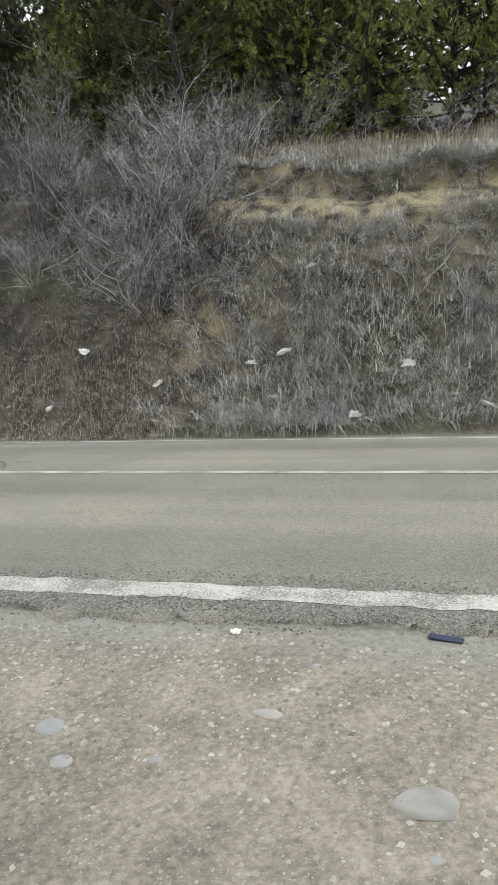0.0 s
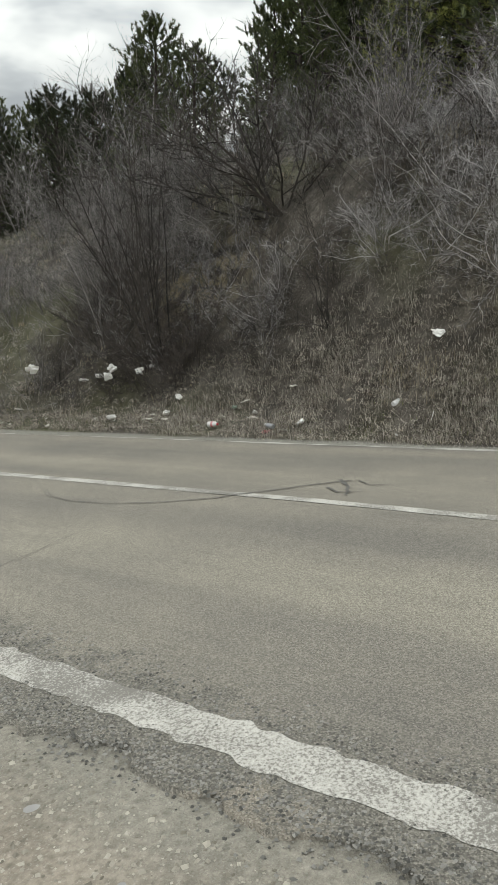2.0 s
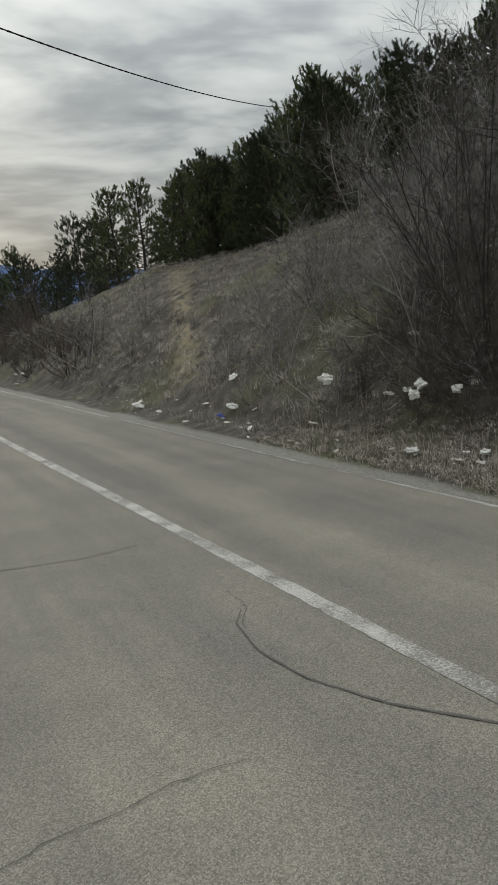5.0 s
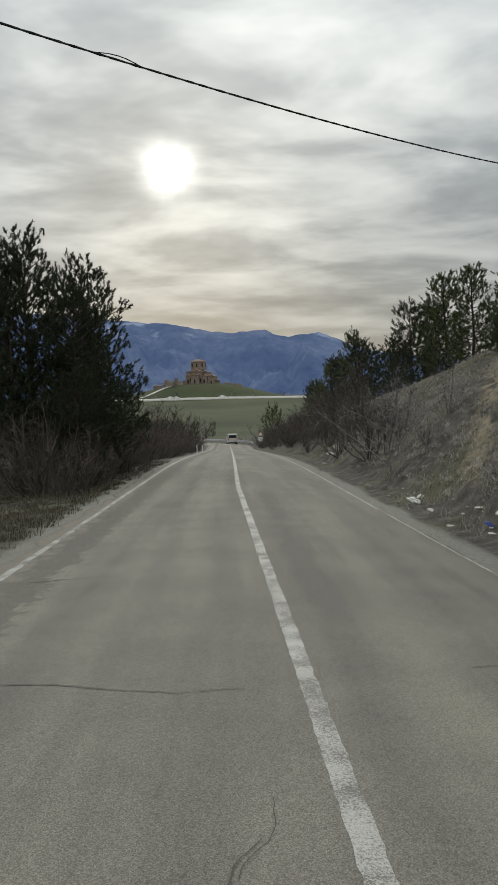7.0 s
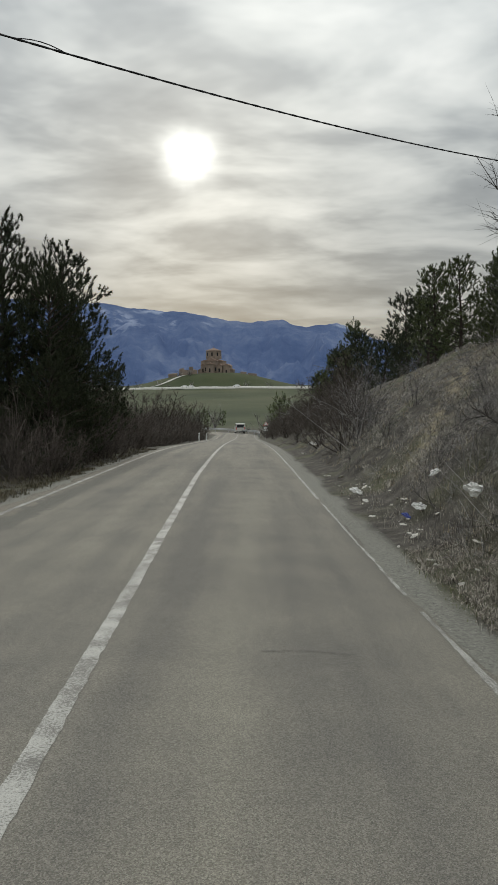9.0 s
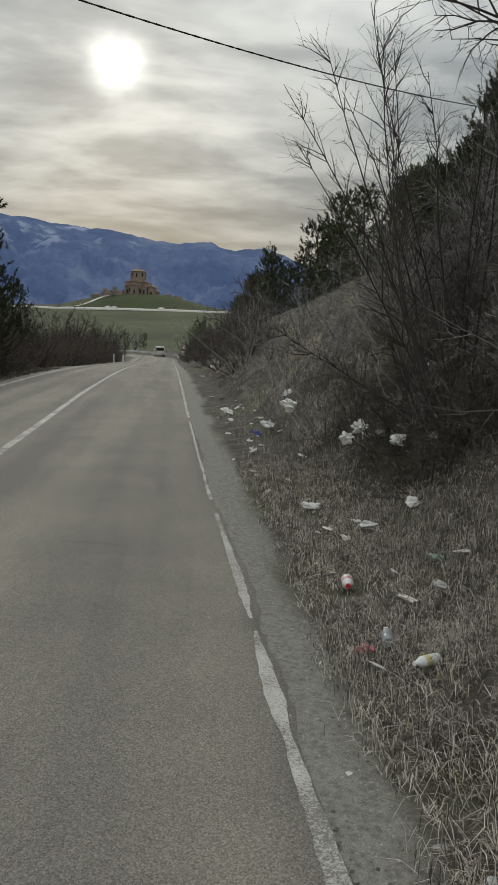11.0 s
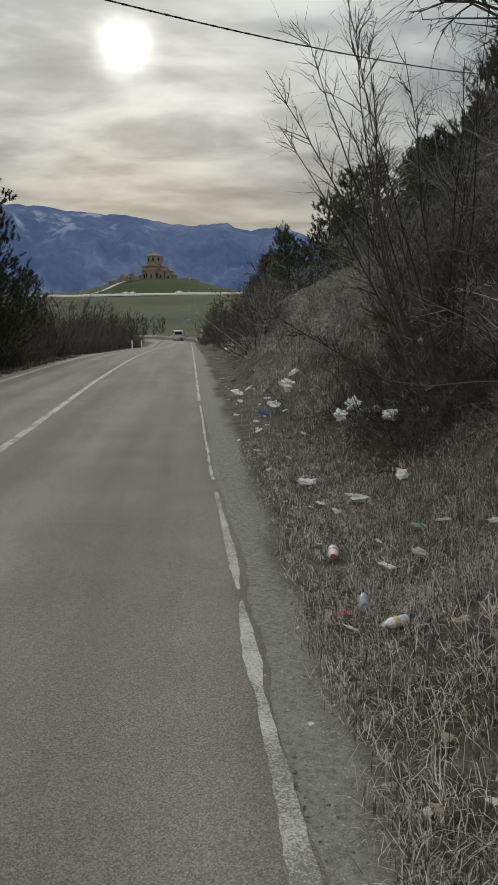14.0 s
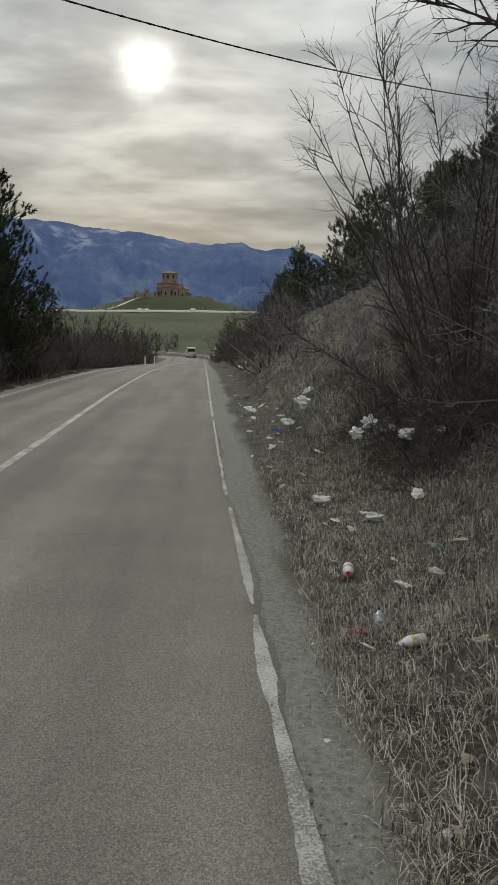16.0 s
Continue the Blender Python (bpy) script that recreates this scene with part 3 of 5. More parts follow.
def pine(seed, tall, spread, mat, first=0.15, limbs=52, tufts=13, needles=16, long=0.19, cone=0.0, upright=1.0):
    """A pine: tapered trunk, upswept limbs, and a crown of needle tufts with gaps."""
    rng = random.Random(seed)
    thing = new("pine_tree")
    trunk = wander(rng, Vector((0, 0, -0.3)), Vector((rng.uniform(-0.08, 0.08), rng.uniform(-0.08, 0.08), 1)), tall, 9, 0.05, 0.3)
    wood, limb_mesh, crown = Growth(), Growth(), Growth()
    wood.limb(trunk, tall * 0.016 + 0.03, 0.015, 7)
    for k in range(limbs):
        f = first + (0.99 - first) * (k + rng.random()) / limbs
        p, d = between(trunk, f)
        a = k * 2.4 + rng.uniform(-0.5, 0.5)
        reach = spread * max(0.12, 1 - (abs(f - 0.36) / (0.68 if f > 0.36 else 0.45)) ** 2) ** 0.5 * rng.uniform(0.6, 1.05)
        reach = reach * (1 - cone) + cone * spread * max(0.1, (1 - f) ** 0.75) * rng.uniform(0.7, 1.1)
        rise = rng.uniform(-0.15, 0.3) + 0.9 * f * f
        branch = wander(rng, p, Vector((math.cos(a), math.sin(a), rise)), reach, 5, 0.14, 0.35)
        limb_mesh.limb(branch, 0.012 + reach * 0.012, 0.006, 4)
        for _ in range(max(2, int(tufts * 0.3 * (0.4 + reach / spread)))):
            q, e = between(branch, rng.uniform(0.35, 0.999) ** 0.7)
            q = q + Vector((rng.gauss(0, 1), rng.gauss(0, 1), rng.gauss(0.1, 0.8))) * (0.04 + 0.10 * reach)
            axis = (e * 0.5 + Vector((rng.gauss(0, 0.3), rng.gauss(0, 0.3), rng.uniform(0.4, 1.3) * upright))).normalized()
            shoot = long * rng.uniform(0.8, 1.4 + upright)
            for _ in range(needles * 3):
                u = rng.random()
                w = sideways(rng, axis, rng.uniform(0.35, 1.15))
                start = q + axis * (u * shoot)
                crown.blade(start, start + w * long * rng.uniform(0.55, 0.95) * (1.1 - 0.5 * u), long * 0.13, w.cross(Vector((rng.uniform(-1, 1), rng.uniform(-1, 1), 0.6))).normalized())
    wood.link("trunk", M_BARK, thing)
    limb_mesh.link("branchwork", M_BARK, thing)
    crown.link("crown", mat, thing)
    return thing


def stand(x, y, sink=0.0):
    return float(land(x, y)) - sink


def put(thing, x, y, turn=0.0, size=1.0, sink=0.0, lean=(0.0, 0.0)):
    thing.matrix_basis = pose(x, y, stand(x, y, sink), lean[0], lean[1], turn) @ Matrix.Scale(size, 4)
    return thing


rng = random.Random(7)


def grove(kinds, places, label, category, group):
    """Stands copies of a few trees or shrubs at (x, y, size) places."""
    used = set()
    for x, y, size in places:
        i = rng.randrange(len(kinds))
        turn = rng.uniform(0, 360)
        if i in used:
            ob = copy_thing(kinds[i], Matrix.Identity(4))
            ob.scale = (1, 1, 1)
        else:
            ob = kinds[i]
            used.add(i)
        put(ob, x, y, turn, size * rng.uniform(0.9, 1.1), 0.05, (rng.uniform(-4, 4), rng.uniform(-4, 4)))
        tagged(ob, label, category, group)


# pines along the top of the bank
pines = [pine(101, 5.2, 1.9, M_NEEDLE, 0.06, 66, 34, 16, 0.15, upright=0.3), pine(102, 5.6, 1.7, M_NEEDLE_DARK, 0.08, 66, 32, 16, 0.15, upright=0.3), pine(103, 4.6, 2.0, M_NEEDLE, 0.06, 66, 34, 16, 0.15, upright=0.3), pine(104, 5.8, 2.0, M_NEEDLE_DARK, 0.10, 66, 34, 16, 0.15, upright=0.3)]
spots = []
for k in range(24):
    y = -6 + k * 1.75
    grown = 1.05 if y < 9 else 0.64 if y < 24 else 0.82
    spots.append((17.0 + rng.uniform(-0.8, 0.8) + 0.04 * y, y, grown * rng.uniform(0.85, 1.1)))
    if y < 9 or k % 2:
        spots.append((20.0 + rng.uniform(-1, 1) + 0.04 * y, y + rng.uniform(-1, 1), grown * rng.uniform(0.9, 1.12)))
    if y < 9:
        spots.append((23.5 + rng.uniform(-1, 1), y + rng.uniform(-1, 1), rng.uniform(1.1, 1.4)))
for k in range(22):
    y = 34 + k * 3.7
    spots.append((18.6 + rng.uniform(-1.2, 1.2) - 0.02 * (y - 35), y, (0.84 if y < 50 else 0.95) * rng.uniform(0.85, 1.15)))
    if k % 2:
        spots.append((23 + rng.uniform(-1.5, 1.5), y + 2, rng.uniform(0.65, 0.85)))
spots += [(16.4, 22.3, 0.74), (17.6, 20.9, 0.68), (17.0, 24.4, 0.76), (16.9, 18.6, 0.6), (18.8, 19.0, 0.7)]
spots += [(18.3 + rng.uniform(-0.6, 0.6), 3.5 + k * 1.25, rng.uniform(0.95, 1.1)) for k in range(6)]
spots += [(20.5 + rng.uniform(-1.5, 1.5), 26 + k * 1.5, rng.uniform(0.75, 0.95)) for k in range(12)]
spots += [(21.0 + rng.uniform(-1.2, 1.2), 7.5 + k * 0.95, rng.uniform(0.7, 0.82)) for k in range(9)]
spots += [(24.5 + rng.uniform(-1.5, 1.5), 7 + k * 1.3, rng.uniform(0.95, 1.1)) for k in range(8)]
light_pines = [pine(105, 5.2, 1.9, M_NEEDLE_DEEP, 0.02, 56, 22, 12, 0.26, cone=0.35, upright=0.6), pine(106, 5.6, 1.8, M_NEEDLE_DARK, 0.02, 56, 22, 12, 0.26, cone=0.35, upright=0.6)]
grove(light_pines, [s for s in spots if s[1] > 46], "dark green pine far along the bank", "tree", "pines on the bank")
spots = [s for s in spots if s[1] <= 46]
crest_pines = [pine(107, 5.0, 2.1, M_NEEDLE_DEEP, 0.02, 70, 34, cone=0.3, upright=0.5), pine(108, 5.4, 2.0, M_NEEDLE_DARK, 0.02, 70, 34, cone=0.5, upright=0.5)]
grove(crest_pines, [s for s in spots if s[1] > 10.5], "bushy dark green pine along the crest of the bank", "tree", "pines on the bank")
grove(pines, [s for s in spots if s[1] <= 10.5], "bushy green pine on top of the bank", "tree", "pines on the bank")

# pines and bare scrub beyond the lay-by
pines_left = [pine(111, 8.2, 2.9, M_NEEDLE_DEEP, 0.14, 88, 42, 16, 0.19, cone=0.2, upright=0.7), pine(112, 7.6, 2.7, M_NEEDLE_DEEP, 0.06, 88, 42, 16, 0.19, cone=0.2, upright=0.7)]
grove(pines_left, [(-2.6, 29.8, 1.05), (-0.6, 30.4, 0.95), (1.2, 34.0, 0.9), (1.0, 31.3, 0.88), (-0.6, 33.0, 0.95), (-5.5, 32, 1.05), (0.2, 36.5, 0.7), (-8.5, 31, 1.0), (-4.0, 38, 1.0), (-9, 40, 1.1), (-14, 36, 1.1), (-6.5, 27.5, 0.9), (0.6, 34.6, 0.75), (0.5, 46, 0.55), (-1.5, 42, 0.7), (1.4, 29.2, 0.45), (1.6, 32.6, 0.4), (-20, 42, 1.1), (-13, 47, 1.0)], "dark pine standing beside the road", "tree", "pines beside the road")

scrub = [shrub(201, 2.5, 13, 0.6, M_TWIG, 8, 6, 0.012, 2, 0.24, stout=1.3), shrub(202, 2.1, 15, 0.8, M_TWIG, 8, 6, 0.011, 2, 0.27, stout=1.3), shrub(203, 2.9, 12, 0.5, M_TWIG, 9, 6, 0.013, 2, 0.22, stout=1.3)]
under = [shrub(204, 1.5, 16, 1.0, M_HEDGE, 8, 6, 0.012, 1, 0.34, stout=1.3, arch=-0.05, bark=M_BOUGH, name="dark_thicket"), shrub(205, 1.2, 18, 1.1, M_HEDGE, 8, 6, 0.011, 1, 0.38, stout=1.3, arch=-0.1, bark=M_BOUGH, name="dark_thicket")]
coarse = [shrub(241, 2.5, 13, 0.6, M_HEDGE, 7, 6, 0.03, 0, 0.25, name="roadside_thicket"), shrub(242, 2.2, 13, 0.8, M_HEDGE, 7, 6, 0.03, 0, 0.28, name="roadside_thicket")]
small_trees = [shrub(243, 4.6, 6, 0.6, M_HEDGE, 12, 7, 0.06, 0, 0.2, name="bare_tree"), shrub(244, 4.2, 5, 0.5, M_HEDGE, 12, 7, 0.06, 0, 0.2, name="bare_tree")]
pale = [shrub(211, 1.6, 14, 0.9, M_TWIG_PALE, 9, 6, 0.010, 1, 0.42, arch=-0.06, name="bramble", stout=1.5), shrub(212, 1.4, 14, 1.0, M_TWIG_PALE, 9, 6, 0.010, 1, 0.45, arch=-0.1, name="bramble", stout=1.5)]
low = [shrub(221, 0.75, 12, 1.0, M_TWIG, 6, 4, 0.006, 2, 0.3, arch=-0.2, name="dead_weed"), shrub(222, 0.6, 14, 1.1, M_TWIG_PALE, 6, 4, 0.005, 2, 0.35, arch=-0.2, name="dead_weed")]
thicket = []
places = []
for k in range(22):
    y = 33 + k * 3.6
    thicket.append((1.9 - rng.uniform(0, 0.8) - float(bend(y)), y, rng.uniform(0.8, 1.2)))
    thicket.append((1.4 - rng.uniform(0, 1.6) - float(bend(y)), y + 1.2, rng.uniform(1.0, 1.5)))
    thicket.append((-0.8 - rng.uniform(0, 2.0) - float(bend(y)), y + 2.2, rng.uniform(1.2, 1.8)))
for k in range(30):
    y = 31 + k * 3.0
    thicket.append((10.7 + rng.uniform(-0.2, 0.8), y, rng.uniform(0.6, 0.95)))
    thicket.append((11.8 + rng.uniform(-0.5, 0.8), y + 1.0, rng.uniform(0.8, 1.1)))
    if k > 5:
        thicket.append((13.4 + rng.uniform(-0.6, 1.2), y + 2.0, rng.uniform(0.8, 1.1)))
places += [(10.9, 28.6, 1.15), (11.6, 29.8, 1.1), (11.3, 25.4, 0.75), (12.4, 27.0, 0.7)]
places += [(10.6, 13.4, 0.6), (10.8, 15.5, 0.6), (10.7, 17.5, 0.5)]
places += [(11.3, 12.3, 0.8), (12.0, 13.6, 0.6), (13.2, 12.6, 0.6), (11.4, 9.0, 0.6), (13.6, 10.4, 0.7), (12.2, 7.4, 0.7), (13.6, 8.2, 0.8)]
for k in range(12):
    places.append((14.6 + rng.uniform(-0.5, 2.0), 4 + k * 1.4, rng.uniform(0.8, 1.15)))
for k in range(16):
    y = rng.uniform(9.4, 15.8)
    places.append((11.3 + 3.6 * rng.random(), y, rng.uniform(0.4, 0.7)))
for k in range(18):
    places.append((rng.uniform(11.7, 14.2), rng.uniform(10.2, 13.8), rng.uniform(0.45, 0.8)))
for k in range(26):
    places.append((rng.uniform(11.6, 15.2), rng.uniform(13.2, 18.5), rng.uniform(0.35, 0.65)))
grove(scrub, places, "bare grey-brown leafless shrub", "shrub", "bare shrubs")
thicket += [(1.0, 26.5, 1.1), (0.2, 27.5, 1.2), (1.8, 29.0, 0.9), (-1.2, 26.5, 0.9), (0.6, 28.4, 1.3)]
for k in range(16):
    thicket.append((2.3 - rng.uniform(0, 1.2), 25.5 + k * 1.1, rng.uniform(0.45, 0.8)))
for k in range(26):
    y = 34 + k * 2.9
    thicket.append((0.6 - rng.uniform(0, 3.4) - float(bend(y)), y, rng.uniform(1.0, 1.5)))
grove(small_trees, [(-0.8, 48, 0.9), (0.2, 57, 1.0), (-0.3, 66, 1.0), (0.4, 74, 1.15), (-1.2, 84, 1.1), (0.3, 92, 1.1), (-3.5, 60, 1.1), (-4.0, 78, 1.2), (-2.2, 108, 1.0), (-0.4, 112, 1.15), (1.4, 110, 1.2), (-4.5, 114, 1.1), (12.8, 44, 0.7), (13.2, 60, 0.7)], "small bare tree in the roadside hedge", "tree", "bare trees in the hedge")
grove(coarse, thicket, "bare brown roadside thicket, far along the road", "shrub", "roadside thickets")
places = []
for k in range(40):
    places.append((rng.uniform(11.2, 14.4), rng.uniform(3.9, 8.9), rng.uniform(0.55, 1.0)))
for k in range(13):
    places.append((rng.uniform(11.0, 12.6), rng.uniform(8.6, 12.5), rng.uniform(0.35, 0.6)))
for k in range(11):
    places.append((rng.uniform(10.9, 12.3), rng.uniform(4.0, 6.6), rng.uniform(0.7, 1.0)))
places += [(12.2, 4.6, 1.0), (12.9, 5.0, 1.05), (13.4, 4.3, 1.0), (14.3, 5.2, 1.1), (11.9, 4.9, 0.9), (14.5, 0.0, 0.8), (15.0, 1.3, 0.9), (11.0, 1.4, 0.7), (10.7, 0.7, 0.6)]
dark_places = [(rng.uniform(11.1, 14.4), rng.uniform(3.6, 9.2), rng.uniform(0.6, 0.95)) for _ in range(26)]
dark_places += [(rng.uniform(11.0, 13.8), rng.uniform(9.6, 14.5), rng.uniform(0.5, 0.85)) for _ in range(16)]
dark_places += [(rng.uniform(10.9, 12.4), rng.uniform(10.2, 14.0), rng.uniform(0.6, 0.95)) for _ in range(14)]
dark_places += [(rng.uniform(10.7, 11.6), rng.uniform(9.8, 12.2), rng.uniform(0.45, 0.7)) for _ in range(5)]
grove(under, dark_places, "dark tangled leafless thicket on the bank", "shrub", "dark thickets")
grove(pale, places, "tangled pale grey bramble thicket on the bank", "shrub", "bramble thickets")
places = [(rng.uniform(10.1, 12.8), rng.choice((rng.uniform(-2, 4.5), rng.uniform(9.3, 26))), rng.uniform(0.6, 1.2)) for _ in range(64)]
grove(low, places, "low dead weed with thin bare stalks", "weed", "dead weeds")

fan = []
for k in range(15):
    side = -0.70 + 0.78 * (k + rng.random()) / 15 - (0.4 if k == 0 else 0)
    reach = (4.0 - 1.6 * max(0.0, -side - 0.45)) * rng.uniform(0.72, 1.0) * (0.65 if side < -0.7 else 1 if side < 0.1 else 0.75)
    fan.append((math.sin(side), rng.uniform(-0.3, 0.3), math.cos(side), reach))
big = put(shrub(231, 1.7, 0, 0, M_BOUGH, 23, 5, 0.016, 0, 0.13, bark=M_BOUGH, arch=0.3, ways=fan, fork_long=(0.06, 0.16), first=0.28, stout=0.85), 11.27, 10.92, 0)
tagged(big, "tall bare shrub with many leaning dark stems", "shrub")
lone = put(shrub(233, 7.6, 4, 0.3, M_BOUGH, 14, 7, 0.07, 3, 0.14, name="bare_tree", bark=M_BOUGH), -3.0, 22, 0)
tagged(lone, "tall bare tree beside the lay-by", "tree")
boughs = [(0.0, 0.0, 1.0, 2.6), (-0.1, 0.35, 0.9, 3.0), (0.0, 0.9, 0.55, 3.9), (-0.1, 1.0, 0.28, 3.3), (-0.15, 1.0, 0.06, 2.6), (0.0, -0.4, 0.8, 2.2), (-0.92, 0.12, 0.42, 3.0), (-0.7, 0.5, 0.7, 2.8), (-0.85, -0.12, 0.5, 2.6), (-0.6, -0.4, 0.75, 1.8), (0.5, 0.2, 0.9, 2.4), (0.1, 0.7, 0.9, 3.4), (-0.2, -0.8, 0.5, 1.7)]
crest = put(shrub(232, 2.2, 0, 0, M_BOUGH, 17, 7, 0.026, 1, 0.2, name="bare_tree", arch=0.06, bark=M_BOUGH, ways=boughs, fork_long=(0.14, 0.36), stout=0.9), 12.73, 9.52, 0)
tagged(crest, "spreading bare tree with dark crooked boughs", "tree")


# ---------------------------------------------------------------- grass
def tussocks(name, places, height, mat, label, blades=9, lean=0.5, wide=0.008):
    """Joined grass blades in small tufts at (x, y) places."""
    g = Growth()
    for x, y, s in places:
        z = stand(x, y, 0.02)
        for _ in range(blades):
            a = rng.uniform(0, 2 * math.pi)
            out = abs(rng.gauss(0, lean))
            root = Vector((x + rng.gauss(0, 0.05), y + rng.gauss(0, 0.05), z))
            way = Vector((math.cos(a) * math.sin(out), math.sin(a) * math.sin(out), math.cos(out)))
            long = height * s * rng.uniform(0.5, 1.2)
            side = Vector((-math.sin(a), math.cos(a), 0))
            elbow = root + way * long * 0.55
            tip = elbow + (way * 0.55 + Vector((math.cos(a), math.sin(a), -0.9)) * 0.6) * long * 0.5
            i = len(g.v)
            g.v += [root - side * wide / 2, root + side * wide / 2, elbow + side * wide * 0.35, elbow - side * wide * 0.35, tip]
            g.f += [(i, i + 1, i + 2, i + 3), (i + 3, i + 2, i + 4)]
    return tagged(g.link(name, mat), label, "grass", kind="stuff")


def scatter(count, x0, x1, y0, y1, power=1.0, size=(0.6, 1.2), clear=0.0):
    out = []
    while len(out) < count:
        x, y = x0 + (x1 - x0) * rng.random() ** power, rng.uniform(y0, y1)
        if float(value_noise(x, y, 0.45, 91)) > rng.uniform(-0.9, 0.8):
            out.append((x, y, rng.uniform(*size)))
    return out


tussocks("dead_grass", scatter(3000, 9.5, 11.2, 3.2, 14, 1.0), 0.17, M_STALK, "matted brown dead grass on the verge", 9, 1.35, 0.0032)
tussocks("dead_grass", scatter(900, 9.55, 13.4, -3, 4.6, 0.9), 0.15, M_STRAW_GREY, "matted grey dead grass on the bank", 9, 1.3, 0.007)
tussocks("dead_grass", scatter(1500, 9.7, 11.9, 4.4, 10.5, 1.0), 0.16, M_STRAW_GREY, "matted grey-brown dead grass low on the bank", 9, 1.3, 0.006)
tussocks("dead_grass", scatter(2800, 10.2, 18.5, 9, 45, 0.9), 0.2, M_STRAW, "dry straw-coloured grass on the hillside", 8, 1.05, 0.012)
tussocks("dry_grass", scatter(1500, 9.7, 11.0, -2, 22, 1.0), 0.2, M_STALK, "dry straw-coloured grass tufts along the verge", 8, 0.9, 0.0036)
tussocks("tall_dry_grass", scatter(1500, 12.6, 17, -5, 7, 1.0), 0.5, M_STRAW, "tall dry grass on top of the bank", 9, 0.4, 0.012)
tussocks("dead_grass", scatter(3200, 9.46, 10.9, 4.6, 9.5, 1.0, (0.5, 1.3)), 0.17, M_STALK, "fine matted dead grass beside the shoulder", 10, 1.4, 0.003)
tussocks("dry_grass", [(10.25 + rng.gauss(0, 0.12), 6.0 + rng.gauss(0, 0.2), rng.uniform(0.7, 1.2)) for _ in range(45)], 0.24, M_STRAW, "straw-coloured tuft of taller grass on the verge", 9, 0.5, 0.004)
tussocks("green_grass", scatter(700, 9.5, 10.4, -2, 14, 1.4), 0.09, M_GREEN, "short green grass along the verge", 8, 0.7, 0.006)
# both patches use the grass colour with the pine shade painted in
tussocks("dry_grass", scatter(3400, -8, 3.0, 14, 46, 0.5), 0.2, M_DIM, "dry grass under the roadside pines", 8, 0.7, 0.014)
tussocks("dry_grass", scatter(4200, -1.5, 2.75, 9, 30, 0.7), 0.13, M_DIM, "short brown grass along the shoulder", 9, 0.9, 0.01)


def mops(name, places, mat, label, blades=34, wide=0.0042, reach=0.26):
    """Matted tussocks whose fine blades flop over and lie down the slope."""
    g = Growth()
    for x, y, s in places:
        z = stand(x, y)
        slope = min(1.2, max(0.0, float(land(x + 0.15, y)) - z) / 0.15)
        top = Vector((x, y, z + 0.05 * s))
        for _ in range(blades):
            a = rng.uniform(0, 2 * math.pi)
            out = Vector((math.cos(a) * (1 - 0.6 * min(slope, 1.0)) - 0.1 * slope, 1.5 * math.sin(a), 0)) * rng.uniform(0.3, 1.0)
            foot_at = top + Vector((rng.gauss(0, 0.05), rng.gauss(0, 0.05), -0.03)) * s
            elbow = foot_at + out * 0.45 * reach * s + Vector((0, 0, rng.uniform(0.02, 0.10) * s + slope * out.x * 0.45 * reach * s))
            tip = foot_at + out * reach * s + Vector((rng.gauss(0, 0.04), rng.gauss(0, 0.04), rng.uniform(-0.03, 0.05) * s + slope * out.x * reach * s))
            side = Vector((-out.y, out.x, 0)).normalized() * (wide / 2)
            i = len(g.v)
            g.v += [foot_at - side, foot_at + side, elbow + side, elbow - side, tip]
            g.f += [(i, i + 1, i + 2, i + 3), (i + 3, i + 2, i + 4)]
    return tagged(g.link(name, mat), label, "grass", kind="stuff")


M_MOP = leafy("matted_grass", (0.26, 0.25, 0.235), (0.74, 0.71, 0.66), 1.2, 0.95)
slope_grass = [g for g in scatter(4600, 9.7, 14.5, -4, 5.2, 1.0, (0.8, 1.5)) if rng.random() > float(smoothstep(2.6, 5.2, g[1])) and not 2.3 < g[0] - float(foot(g[1])) < 2.95]
mops("matted_grass", slope_grass, M_MOP, "matted grey grass tussocks hanging down the bank", 42, 0.0045, 0.33)
mops("matted_grass", [(9.5 + 1.8 * rng.random(), 4.4 + 9.6 * rng.random() ** 1.3, rng.uniform(0.35, 0.65)) for _ in range(1250)], M_STALK, "matted brown grass tussocks on the verge", 28, 0.0034)
mops("matted_grass", scatter(1100, 10.4, 18.5, 14, 42, 1.0, (0.9, 1.6)), M_STRAW_GREY, "matted grey grass tussocks on the hillside", 26, 0.007)
mops("matted_grass", [(float(foot(y)) + 3.05 + rng.gauss(0, 0.05), y, rng.uniform(0.9, 1.5)) for y in np.arange(-5, 5.4, 0.06)], M_MOP, "shaggy grass hanging over the eroded lip", 24, 0.007)


# ---------------------------------------------------------------- far things
RIDGE_AZ = [-60, -30, -20, -12.7, -9.5, -5.5, -2.7, -0.36, 1, 2.6, 3.8, 5, 6.5, 8, 9.05, 14, 25, 60]
RIDGE_EL = [4.5, 5.2, 5.4, 5.3, 5.15, 4.75, 4.42, 3.9, 3.95, 4.07, 3.67, 3.8, 3.95, 3.38, 2.8, 2.0, 1.5, 1.5]
maz = np.concatenate([np.arange(-60, -16, 1.5), np.arange(-16, 16, 0.16), np.arange(16, 61, 1.5)])
mdepth = np.linspace(0, 1, 26)
MA, MD = np.meshgrid(maz, mdepth)
dist = 2300 + 1500 * MD
ridge = np.tan(np.radians(np.interp(MA, RIDGE_AZ, RIDGE_EL))) * 3800
ribs = value_noise(MA * 60 + dist * 0.1, dist * 0.45, 130, 61) * 0.6 + value_noise(MA * 60, dist * 0.45, 38, 62) * 0.3 + value_noise(MA * 60, dist * 0.6, 17, 63) * 0.16
